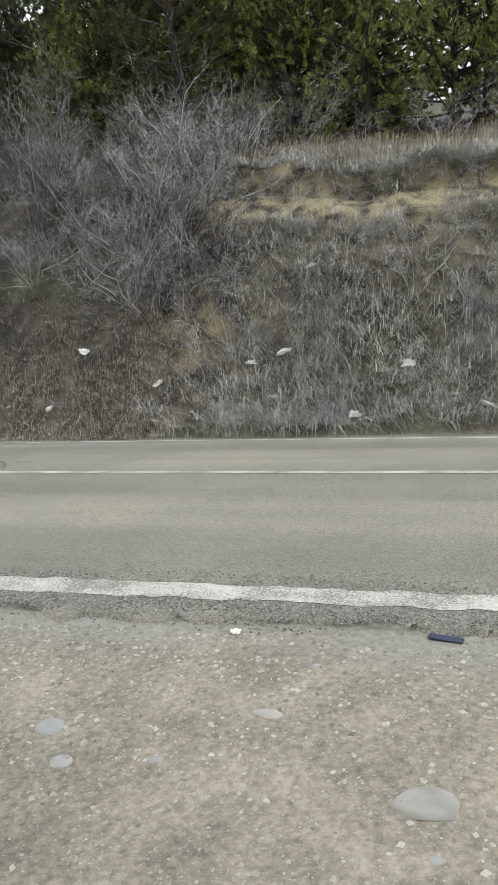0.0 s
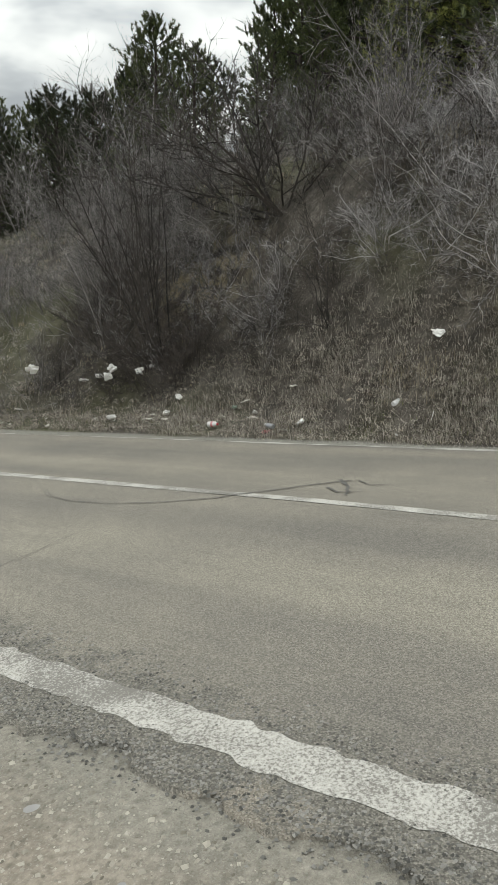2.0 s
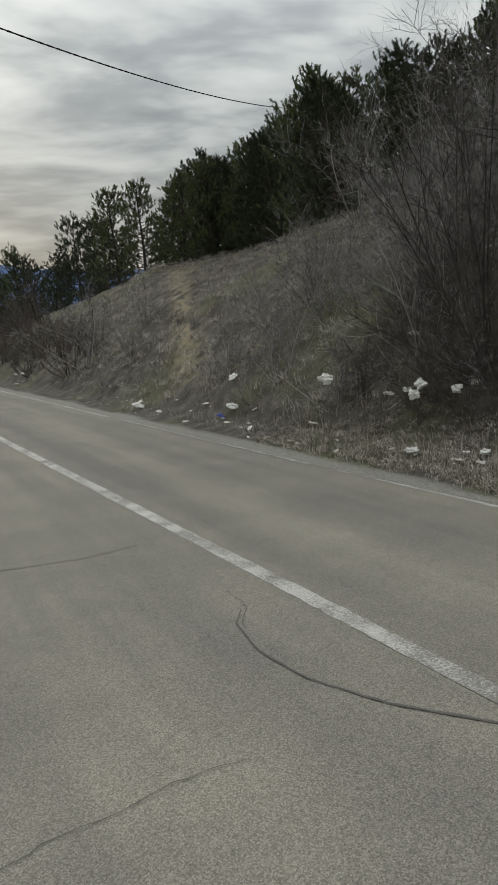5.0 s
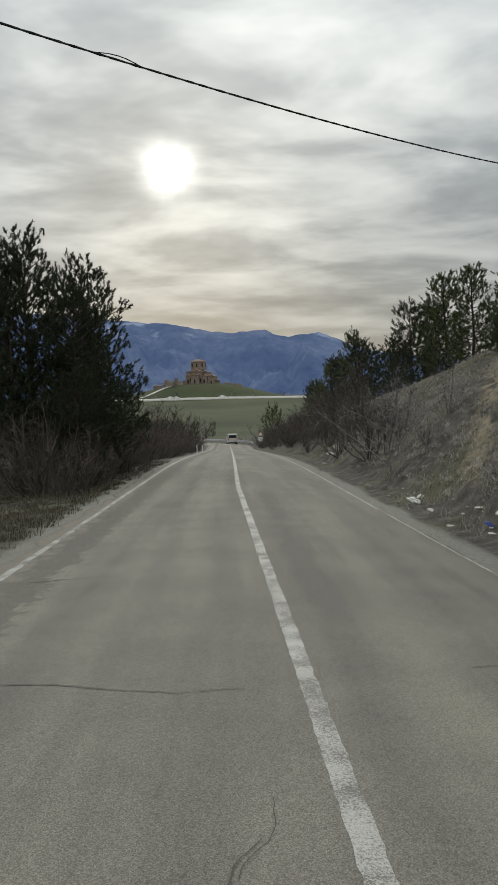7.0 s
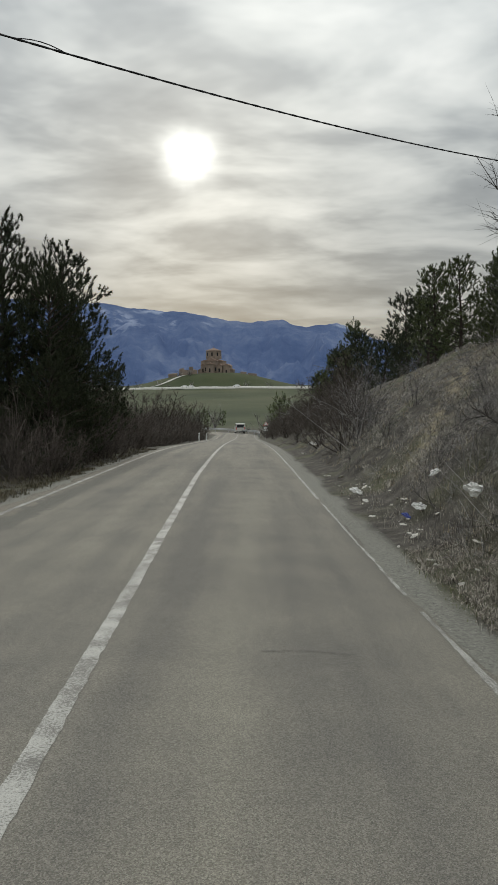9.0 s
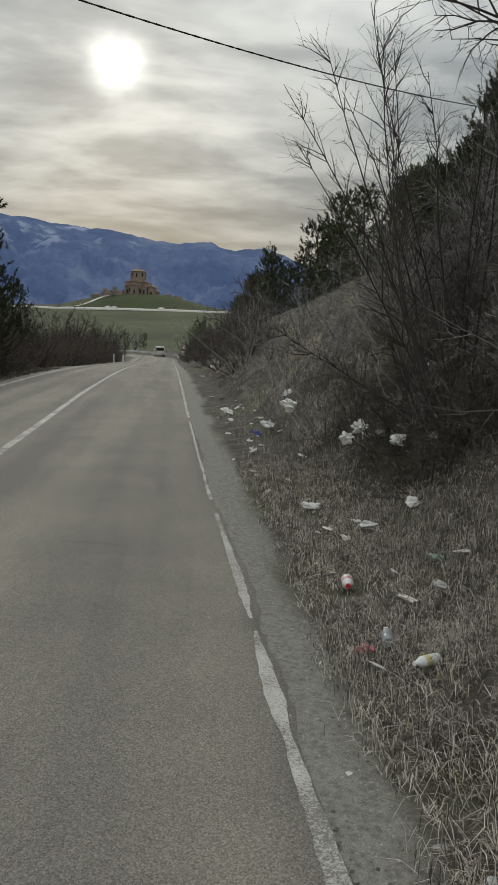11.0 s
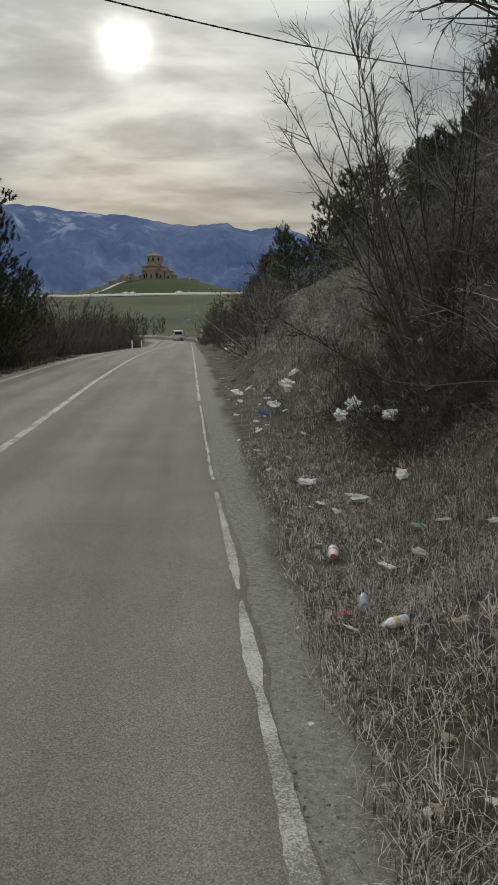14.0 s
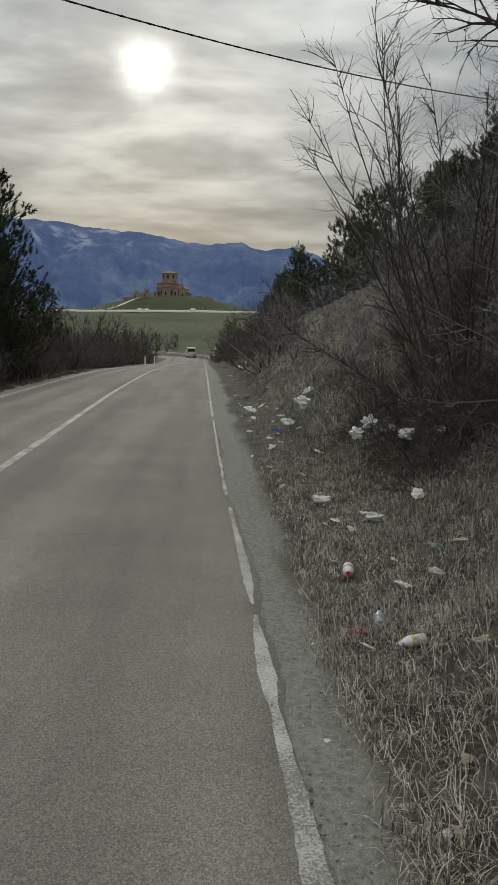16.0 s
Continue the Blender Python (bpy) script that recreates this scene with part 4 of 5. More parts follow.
MZ = -75 + (ridge + 78) * MD ** 1.2 + 95 * ribs * np.sin(np.pi * np.clip(MD * 0.96, 0, 1)) + value_noise(MA * 60, dist, 16, 64) * 3
midx = np.arange(MA.size).reshape(MA.shape)
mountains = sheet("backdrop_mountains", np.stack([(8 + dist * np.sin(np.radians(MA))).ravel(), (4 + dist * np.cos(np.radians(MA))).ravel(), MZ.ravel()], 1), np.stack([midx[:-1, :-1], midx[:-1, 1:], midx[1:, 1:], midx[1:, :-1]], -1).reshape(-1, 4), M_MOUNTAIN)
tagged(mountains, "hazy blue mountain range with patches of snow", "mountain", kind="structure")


def gable(bm, x0, x1, y0, y1, z0, z1, rise, over=0.0):
    """A ridged roof whose ridge runs along y."""
    m = (x0 + x1) / 2
    v = [bm.verts.new(p) for p in ((x0 - over, y0 - over, z1), (x1 + over, y0 - over, z1), (m, y0 - over, z1 + rise), (x0 - over, y1 + over, z1), (x1 + over, y1 + over, z1), (m, y1 + over, z1 + rise))]
    for f in ((0, 1, 2), (5, 4, 3), (0, 2, 5, 3), (2, 1, 4, 5), (1, 0, 3, 4)):
        bm.faces.new([v[i] for i in f])


def build_church():
    """A cross-shaped stone church with an eight-sided drum under a low pointed roof."""
    church = new("hilltop_church")
    walls = (("nave", -3.8, 3.8, -8.0, 8.0, 10.4, 1.9), ("transept", -7.2, 7.2, -3.7, 3.7, 10.2, 1.9), ("corner_room", -6.6, -3.6, -6.8, -3.5, 7.4, 1.2), ("corner_room", 3.6, 6.6, -6.8, -3.5, 7.4, 1.2), ("apse", -2.4, 2.4, -10.0, -7.8, 8.2, 1.1), ("annex", 7.0, 11.2, -5.0, 2.6, 7.4, 1.3), ("porch", 10.8, 13.0, -4.2, 1.2, 5.0, 0.8), ("porch", -9.4, -7.0, -3.0, 3.0, 4.6, 0.9), ("terrace_wall", -12.0, 14.0, -12.6, -11.6, 0.6, 0.3))
    for name, x0, x1, y0, y1, h, rise in walls:
        bm = bmesh.new()
        box(bm, x0, x1, y0, y1, -3, h)
        body = part(name, bm, M_CHURCH, church)
        bm = bmesh.new()
        gable(bm, x0, x1, y0, y1, 0, h + 0.02, rise, 0.3)
        part("roof", bm, M_ROOF, body, "reddish stone slab roof")
    bm = bmesh.new()
    bmesh.ops.create_cone(bm, cap_ends=True, segments=8, radius1=4.9, radius2=4.7, depth=5.0, matrix=Matrix.Translation((0, 0, 14.2)) @ pose(0, 0, 0, 0, 0, 22.5))
    drum = part("drum", bm, M_CHURCH, church)
    bm = bmesh.new()
    bmesh.ops.create_cone(bm, cap_ends=True, segments=8, radius1=5.3, radius2=0.3, depth=1.7, matrix=Matrix.Translation((0, 0, 17.55)) @ pose(0, 0, 0, 0, 0, 22.5))
    part("roof", bm, M_ROOF, drum, "low pointed stone roof")
    bm = bmesh.new()
    tube(bm, (0, 0, 18.3), (0, 0, 19.4), 0.16, 0.1, 6)
    part("finial", bm, M_ROOF, drum)
    for k in range(8):
        bm = bmesh.new()
        box(bm, -0.42, 0.42, -4.6, -4.34, 13.4, 15.5)
        w = part("window", bm, M_DARK, drum, "narrow dark window")
        w.matrix_basis = pose(0, 0, 0, 0, 0, 45 * k)
    for x, y, z in ((0, -10.04, 4.6), (-3.1, -8.04, 5.2), (3.1, -8.04, 5.2), (-5.1, -6.84, 4.6), (5.1, -6.84, 4.6), (9.1, -5.04, 3.6)):
        bm = bmesh.new()
        box(bm, x - 0.42, x + 0.42, y - 0.04, y + 0.1, z - 1.2, z + 1.1)
        part("window", bm, M_DARK, church, "narrow dark window")
    church.matrix_basis = pose(-14.6, 560, 2.3, 0, 0, -12) @ Matrix.Scale(1.12, 4)
    return tagged(church, "brown stone church with octagonal drum on the hilltop", "church")


build_church()
for x, w, h in ((-42, 6, 2.2), (-36, 3, 4.6), (-33, 5, 3.4), (-29.5, 2.5, 5.0), (-27, 3.5, 3.0), (6, 4, 1.4), (12, 6, 1.2)):
    bm = bmesh.new()
    box(bm, -w / 2, w / 2, -0.8, 0.8, -2, h)
    for v in bm.verts:
        if v.co.z > 0:
            v.co.z += rng.uniform(-0.7, 0.5)
    ruin = part("ruined_wall", bm, M_CHURCH)
    ruin.matrix_basis = pose(x, 548, stand(x, 548), 0, 0, rng.uniform(-10, 10))
    tagged(ruin, "broken brown stone wall beside the hilltop church", "ruin", "ruined walls")

# scattered bushes on the field and the hill, and a hedge at its foot
far_kinds = [shrub(251, 3.2, 10, 0.7, M_TWIG, 6, 4, 0.07, 0, 0.25, name="far_bush"), shrub(252, 4.2, 9, 0.5, M_TWIG, 7, 4, 0.08, 0, 0.22, name="far_bush")]
far_pines = [pine(121, 5.0, 1.8, M_NEEDLE_DARK, 0.06, 30, 9, 7, 0.6)]
places = [(-34 + rng.uniform(-6, 6), 540, 1.3) for _ in range(4)] + [(-26, 505, 1.5), (8, 508, 1.4), (22, 512, 1.3), (-48, 520, 1.5), (-60, 510, 1.4), (-75, 505, 1.6), (-40, 500, 1.0), (40, 500, 1.2)]
places += [(-22 + k * 2.6 + rng.uniform(-1, 1), 172 + rng.uniform(-6, 10), rng.uniform(0.6, 1.1)) for k in range(10)]
places += [(12 + rng.uniform(-2, 8), 125 + k * 5, rng.uniform(0.8, 1.3)) for k in range(9)]
places += [(-6 - rng.uniform(0, 8), 118 + k * 4, rng.uniform(0.8, 1.2)) for k in range(7)]
grove(far_kinds, places, "bare dark bush on the far field", "shrub", "far bushes")
grove(far_pines, [(-5.5, 185, 0.8), (-1.5, 180, 0.7), (-9, 190, 0.9), (12.5, 128, 1.0), (14, 140, 1.1), (2, 192, 0.6)], "dark pine at the foot of the far field", "tree", "far pines")

# the road below the church, with its pale parapet
fxs = np.linspace(-95, 75, 60)
fys = 492 + 0.0012 * (fxs + 10) ** 2
fz = land(fxs, fys) + 0.5 + 0.6 * np.abs(value_noise(fxs, fys, 30, 71))
v = np.concatenate([np.stack([fxs, fys - 2.5, fz - 0.9], 1), np.stack([fxs, fys - 2.4, fz], 1), np.stack([fxs, fys + 5, fz + 0.4], 1)])
n = len(fxs)
far_road = sheet("far_road", v, [(k, k + 1, n + k + 1, n + k) for k in range(n - 1)] + [(n + k, n + k + 1, 2 * n + k + 1, 2 * n + k) for k in range(n - 1)], M_CONCRETE)
tagged(far_road, "pale road with a low parapet below the church", "road", kind="structure")
txs = np.linspace(-62, -34, 12)
tys = 500 + (txs + 62) * 1.5
tz = land(txs, tys) + 0.25
v = np.concatenate([np.stack([txs - 1.2, tys, tz], 1), np.stack([txs + 1.6, tys, tz + 0.3], 1)])
tagged(sheet("church_track", v, [(k, k + 12, k + 13, k + 1) for k in range(11)], M_CONCRETE), "pale track climbing to the church", "road", kind="structure")


def car(name, length, wide, tall, paint, van=False):
    """A car or van with body, glass, wheels and lights."""
    thing = new(name)
    bm = bmesh.new()
    low = 0.25
    belt = tall * 0.55
    side = [(-length / 2, low), (length / 2, low), (length / 2, belt * 0.95), (length * 0.36, belt)]
    side += [(length * 0.18, tall - 0.03), (-length * 0.40, tall), (-length / 2 + 0.06, tall - 0.12)] if van else [(length * 0.14, tall), (-length * 0.25, tall), (-length * 0.42, belt)]
    side += [(-length / 2, belt * 0.9)]
    rings = []
    for x, pinch in ((-wide / 2, 0.88), (-wide / 2 + 0.02, 1.0), (wide / 2 - 0.02, 1.0), (wide / 2, 0.88)):
        rings.append([bm.verts.new((x * (1.0 if z <= belt else 0.86), y, z * (pinch if z > belt else 1) + (0 if z <= belt else (1 - pinch) * belt))) for y, z in side])
    for a, b in zip(rings, rings[1:]):
        for k in range(len(side)):
            j = (k + 1) % len(side)
            bm.faces.new((a[k], a[j], b[j], b[k]))
    bm.faces.new(rings[0])
    bm.faces.new(rings[-1][::-1])
    bmesh.ops.recalc_face_normals(bm, faces=bm.faces[:])
    part("body", bm, paint, thing)
    bm = bmesh.new()
    box(bm, -wide * 0.38, wide * 0.38, -length / 2 - 0.012, -length / 2 + 0.06, belt + 0.06, tall - 0.24)
    bevel(bm, 0.03, 1)
    part("rear_window", bm, M_DARK, thing, "dark rear window")
    bm = bmesh.new()
    box(bm, -wide * 0.44, wide * 0.44, -length / 2 - 0.06, -length / 2 + 0.08, 0.27, 0.40)
    bevel(bm, 0.03, 1)
    part("bumper", bm, M_RUBBER, thing)
    for sx in (-1, 1):
        bm = bmesh.new()
        box(bm, sx * wide * 0.43 - 0.07, sx * wide * 0.43 + 0.07, -length / 2 - 0.02, -length / 2 + 0.05, belt - 0.28, belt + 0.12)
        part("tail_light", bm, M_RED, thing, "red tail light")
        bm = bmesh.new()
        box(bm, sx * wide * 0.445 - 0.02, sx * wide * 0.445 + 0.02, -length * 0.36, length * 0.14, belt + 0.05, tall - 0.2)
        part("side_window", bm, M_DARK, thing, "dark side window")
        for sy in (-0.31, 0.31):
            bm = bmesh.new()
            x, y = sx * (wide / 2 - 0.1), sy * length
            tube(bm, (x - 0.1, y, 0.31), (x + 0.1, y, 0.31), 0.31, 0.31, 16)
            wheel = part("wheel", bm, M_RUBBER, thing)
            bm = bmesh.new()
            tube(bm, (x + sx * 0.09, y, 0.31), (x + sx * 0.112, y, 0.31), 0.2, 0.17, 12)
            part("rim", bm, M_METAL, wheel)
    return thing


van = car("minivan", 4.6, 1.75, 1.85, M_SILVER, True)
van.matrix_basis = pose(6.5, 147, float(road_z(6.5, 147)), math.degrees(math.atan(-0.045)), 0, 4)
tagged(van, "silver minivan driving away on the road", "car")
for x, turn in ((-30, 88), (-26, 92), (2, 90)):
    c = car("parked_car", 4.2, 1.7, 1.45, M_CAP)
    fyc = 493.5 + 0.0012 * (x + 10) ** 2
    c.matrix_basis = pose(x, fyc, float(np.interp(x, fxs, fz)) + 0.12, 0, 0, turn)
    tagged(c, "white car on the road below the church", "car", "cars below the church")


def road_sign():
    """A post with a triangular plate over a square one."""
    thing = new("road_sign")
    bm = bmesh.new()
    tube(bm, (0, 0, -0.2), (0, 0, 2.9), 0.035, 0.035, 8)
    part("post", bm, M_METAL, thing)
    for name, r, z0, mat, y in (("triangle_rim", 0.52, 2.45, M_RED, -0.05), ("triangle_face", 0.42, 2.45, M_CAP, -0.062)):
        bm = bmesh.new()
        vs = [bm.verts.new((r * math.sin(a), y, z0 + r * math.cos(a))) for a in (0, 2 * math.pi / 3, 4 * math.pi / 3)]
        f = bm.faces.new(vs)
        ext = bmesh.ops.extrude_face_region(bm, geom=[f])["geom"]
        bmesh.ops.translate(bm, vec=(0, 0.012, 0), verts=[g for g in ext if isinstance(g, bmesh.types.BMVert)])
        part(name, bm, mat, thing)
    bm = bmesh.new()
    box(bm, -0.36, 0.36, -0.06, -0.045, 1.25, 1.95)
    bevel(bm, 0.006, 1)
    part("square_plate", bm, M_CAP, thing)
    return thing


sign = road_sign()
sign.matrix_basis = pose(10.3, 112, stand(10.3, 112)) @ Matrix.Scale(0.8, 4)
tagged(sign, "road sign with triangle over a white plate", "sign")

# steel barrier round the far bend, and marker posts
barrier = new("guard_rail")
bys = np.arange(122, 168, 4.0)
bxs = far_edge(bys) + 0.7
bzs = land(bxs, bys)
g = Growth()
for z in (0.50, 0.66):
    g.limb([Vector((x, y, float(h) + z)) for x, y, h in zip(bxs, bys, bzs)], 0.09, 0.09, 4)
g.link("rail", M_METAL, barrier)
for x, y, h in zip(bxs, bys, bzs):
    bm = bmesh.new()
    box(bm, x - 0.05, x + 0.05, y - 0.05, y + 0.05, h - 0.1, h + 0.6)
    part("post", bm, M_METAL, barrier)
tagged(barrier, "pale steel guard rail round the bend", "guard rail")
for y in (88, 104):
    x = float(near_edge(y)) - 0.8
    bm = bmesh.new()
    box(bm, x - 0.07, x + 0.07, y - 0.05, y + 0.05, stand(x, y) - 0.1, stand(x, y) + 0.9)
    bevel(bm, 0.02, 1)
    tagged(part("marker_post", bm, M_CAP), "white roadside marker post", "post", "marker posts")

# the cable over the road, two twisted strands with a loose loop
def cable_at(s):
    return Vector((6 + 0.694 * s, 17.71 + 0.720 * s, 6.672 + 0.0538 * s + 0.0024 * s * s))


cable = new("overhead_cable")
for name, ph in (("strand", 0.0), ("strand", math.pi)):
    g = Growth()
    pts = []
    for k in range(241):
        s = -30 + k * 0.22
        pts.append(cable_at(s) + Vector((0, 0, 0.007 * math.sin(s * 9 + ph))) + Vector((0.72, -0.694, 0)) * 0.007 * math.cos(s * 9 + ph))
    g.limb(pts, 0.013, 0.013, 5)
    g.link(name, M_WIRE, cable)
g = Growth()
g.limb([cable_at(-2.4 + 0.15 * k) + Vector((0, 0, 0.06 * math.sin(math.pi * k / 6))) for k in range(7)], 0.008, 0.008, 4)
g.link("loop", M_WIRE, cable)
tagged(cable, "black twisted overhead cable with a loose loop", "cable")


# ---------------------------------------------------------------- marks on the road
def mark(name, pts, w0, w1, label, jitter=0.02):
    """A dark strip along a line of points on the road."""
    fine = []
    for (ax, ay), (bx, by) in zip(pts, pts[1:]):
        m = max(2, int(math.hypot(bx - ax, by - ay) / 0.06))
        fine += [(ax + (bx - ax) * k / m, ay + (by - ay) * k / m) for k in range(m)]
    fine.append(pts[-1])
    v, f = [], []
    for k, (x, y) in enumerate(fine):
        a, b = fine[max(k - 1, 0)], fine[min(k + 1, len(fine) - 1)]
        d = Vector((b[0] - a[0], b[1] - a[1])).normalized()
        w = (w0 + (w1 - w0) * k / len(fine)) * rng.uniform(0.6, 1.2) / 2
        o = rng.uniform(-jitter, jitter) * 0.5
        for s in (-1, 1):
            px, py = x - d.y * (w * s + o), y + d.x * (w * s + o)
            v.append((px, py, float(road_z(px, py)) + 0.007))
    for k in range(len(fine) - 1):
        f.append((2 * k, 2 * k + 1, 2 * k + 3, 2 * k + 2))
    return tagged(sheet(name, v, f, M_CRACK), label, "road crack", kind="structure")


mark("tar_streak", [(7.42, 5.1), (7.2, 5.27), (6.85, 5.48), (6.5, 5.72), (6.25, 6.12), (6.10, 6.53), (6.06, 6.94), (6.12, 7.33), (6.23, 7.51)], 0.026, 0.005, "curved dark streak across the centre line", 0.006)
mark("road_crack", [(6.3, 7.85), (6.29, 7.59), (6.26, 7.49), (6.18, 7.37), (6.13, 7.24)], 0.0045, 0.004, "hairline crack beside the centre line")
mark("tar_streak", [(7.42, 5.2), (7.26, 5.04), (7.02, 4.88), (6.9, 4.82)], 0.045, 0.015, "dark splash on the asphalt")
mark("tar_streak", [(7.12, 5.12), (6.98, 4.95), (7.06, 4.78)], 0.03, 0.015, "dark splash on the asphalt")
mark("tar_streak", [(7.45, 5.05), (7.3, 4.86), (7.38, 4.7)], 0.02, 0.01, "dark splash on the asphalt")
mark("road_crack", [(5.6, 6.1), (5.3, 6.12), (5.07, 6.07), (4.8, 6.05), (4.56, 5.96), (4.3, 5.9)], 0.004, 0.006, "thin crack across the lane")
mark("road_crack", [(3.6, 9.75), (4.2, 9.65), (4.62, 9.61), (4.99, 9.56), (5.38, 9.40), (5.74, 9.28), (6.19, 9.29)], 0.018, 0.008, "crack across the lane")
mark("road_crack", [(3.9, 13.15), (4.5, 13.28), (5.05, 13.3)], 0.02, 0.01, "thin crack across the lane")
mark("road_crack", [(7.7, 9.7), (8.05, 9.75), (8.35, 9.68)], 0.01, 0.006, "hairline crack in the lane")


# ---------------------------------------------------------------- stones and gravel
def pebbles(name, places, mat, label, flat=0.6):
    """Joined small stones at (x, y, size, height) places."""
    v, f = [], []
    for x, y, s, z in places:
        i = len(v)
        a = rng.uniform(0, 2 * math.pi)
        c, sn = math.cos(a), math.sin(a)
        for px, py, pz in ((1, 0.1, 0), (0.1, 0.8, 0.1), (-0.9, 0.15, 0), (-0.1, -0.85, 0.05), (0.15, 0.1, flat), (-0.25, -0.1, flat * 0.9)):
            px, py = px * rng.uniform(0.7, 1.2), py * rng.uniform(0.7, 1.2)
            v.append((x + s * (px * c - py * sn), y + s * (px * sn + py * c), z + s * pz - s * 0.12))
        f += [(i + p, i + q, i + r) for p, q, r in ((0, 1, 4), (1, 5, 4), (1, 2, 5), (2, 3, 5), (3, 4, 5), (3, 0, 4))]
    return tagged(sheet(name, v, f, mat, smooth=False), label, "gravel", kind="stuff")


M_GRIT = leafy("mixed_gravel", (0.10, 0.095, 0.085), (0.42, 0.40, 0.36), 3.0, 0.95)
M_GRIT_PALE = leafy("pale_lay_by_gravel", (0.17, 0.155, 0.125), (0.47, 0.435, 0.37), 3.0, 0.95)
M_GRIT_DARK = leafy("dark_road_grit", (0.07, 0.068, 0.062), (0.30, 0.29, 0.265), 3.0, 0.95)
out = []
for _ in range(15000):
    y = rng.uniform(-1.5, 8.0)
    x = float(near_edge(y)) + rng.choice((rng.gauss(-0.20, 0.07), rng.gauss(-0.22, 0.08), rng.gauss(0.15, 0.07) + 0.05 * float(value_noise(y, 0, 0.6, 33))))
    if abs(x - float(near_edge(y))) > 0.085 or rng.random() < 0.25:
        out.append((x, y, rng.uniform(0.003, 0.012), max(float(road_z(x, y)) if x > float(near_edge(y)) - 0.3 else stand(x, y), stand(x, y))))
pebbles("crumbled_asphalt", out, M_GRIT_DARK, "crumbled dark asphalt grit along the edge line")
out = []
for _ in range(14000):
    x, y = 3.55 - abs(rng.gauss(0, 1.0)), rng.uniform(-1.2, 6.5)
    out.append((x, y, rng.choice((0.003, 0.005, 0.007, 0.010, 0.015)) * rng.uniform(0.7, 1.3), stand(x, y)))
pebbles("gravel", out, M_GRIT_PALE, "loose pebbles on the dirt lay-by")
out = []
for _ in range(4200):
    y = 4.6 + 16 * rng.random() ** 1.8
    x = float(far_edge(y)) + rng.uniform(0.04, 0.5)
    out.append((x, y, rng.choice((0.003, 0.004, 0.006, 0.01)) * rng.uniform(0.7, 1.3), max(stand(x, y), float(road_z(x, y)) if x < float(far_edge(y)) + 0.06 else -99)))
pebbles("gravel", out, M_GRIT, "loose gravel on the shoulder beside the bank")


def stone(x, y, wide, deep, tall, label, mat=M_STONE, turn=0.0, sides=9):
    """An uneven stone half sunk in the ground."""
    bm = bmesh.new()
    bmesh.ops.create_icosphere(bm, subdivisions=2, radius=1.0)
    for v in bm.verts:
        k = 1 + 0.45 * noise.noise(v.co * 1.3 + Vector((x * 9, y * 7, 0))) + 0.15 * noise.noise(v.co * 3.7 + Vector((x * 9, y * 7, 5)))
        v.co = Vector((v.co.x * wide / 2 * k, v.co.y * deep / 2 * k, v.co.z * tall * (0.7 if v.co.z > 0 else 1.0)))
    for f in bm.faces:
        f.smooth = True
    ob = part("stone", bm, mat)
    ob.matrix_basis = pose(x, y, stand(x, y, tall * 0.45), 0, 0, turn)
    return tagged(ob, label, "stone", "stones on the lay-by")


M_STONE_BLUE = plain("bluish_stone", (0.265, 0.26, 0.25), 0.9, 0, 0.25, 8)
stone(2.59, 0.73, 0.20, 0.26, 0.028, "flat grey stone sunk in the dirt", turn=20)
stone(2.76, 2.02, 0.17, 0.13, 0.02, "flat pale stone sunk in the dirt", M_STONE_BLUE, 35)
stone(2.57, 1.88, 0.08, 0.09, 0.016, "small pale stone sunk in the dirt", M_STONE_BLUE)
stone(2.94, 1.3, 0.08, 0.13, 0.02, "pale stone sunk in the dirt")
stone(2.64, 1.59, 0.06, 0.08, 0.02, "bluish pebble in the dirt", M_STONE_BLUE)
stone(2.33, 0.72, 0.05, 0.06, 0.02, "bluish pebble in the dirt", M_STONE_BLUE)
stone(3.62, 2.33, 0.07, 0.10, 0.02, "bluish stone in the dirt", M_STONE_BLUE)
stone(3.46, 2.92, 0.08, 0.11, 0.02, "bluish stone in the dirt", M_STONE_BLUE)
stone(3.78, 1.46, 0.025, 0.03, 0.015, "small white stone on the dirt")
stone(3.77, 1.36, 0.025, 0.03, 0.015, "small white stone on the dirt")
for _ in range(34):
    x, y = 3.4 - abs(rng.gauss(0, 0.9)), rng.uniform(-0.5, 5.5)
    s = rng.uniform(0.025, 0.06)
    stone(x, y, s, s * rng.uniform(0.8, 1.4), s * 0.3, "small grey stone in the dirt", rng.choice((M_STONE, M_STONE_BLUE)), rng.uniform(0, 180))


# ---------------------------------------------------------------- litter on the bank
def crumpled(name, seed, size, mat, puff=0.5, cut=0.25):
    """A crumpled sheet or bag: a thin uneven skin with folds."""
    r = random.Random(seed)
    bm = bmesh.new()
    bmesh.ops.create_icosphere(bm, subdivisions=3, radius=1.0)
    off = Vector((r.uniform(0, 50), r.uniform(0, 50), r.uniform(0, 50)))
    sx, sy, sz = size * 0.5, size * r.uniform(0.2, 0.42), size * 0.5 * puff
    for v in bm.verts:
        k = 0.95 + 0.85 * noise.noise(v.co * 1.5 + off) + 0.5 * abs(noise.noise(v.co * 3.3 + off)) - cut * (abs(noise.noise(v.co * 2.6 - off)) < 0.12)
        v.co = Vector((v.co.x * sx * k, v.co.y * sy * k, v.co.z * sz * k))
    lowest = min(v.co.z for v in bm.verts)
    for v in bm.verts:
        v.co.z = max(v.co.z - lowest * 0.55, 0.0) + 0.002 * noise.noise(v.co * 40)
    return part(name, bm, mat)


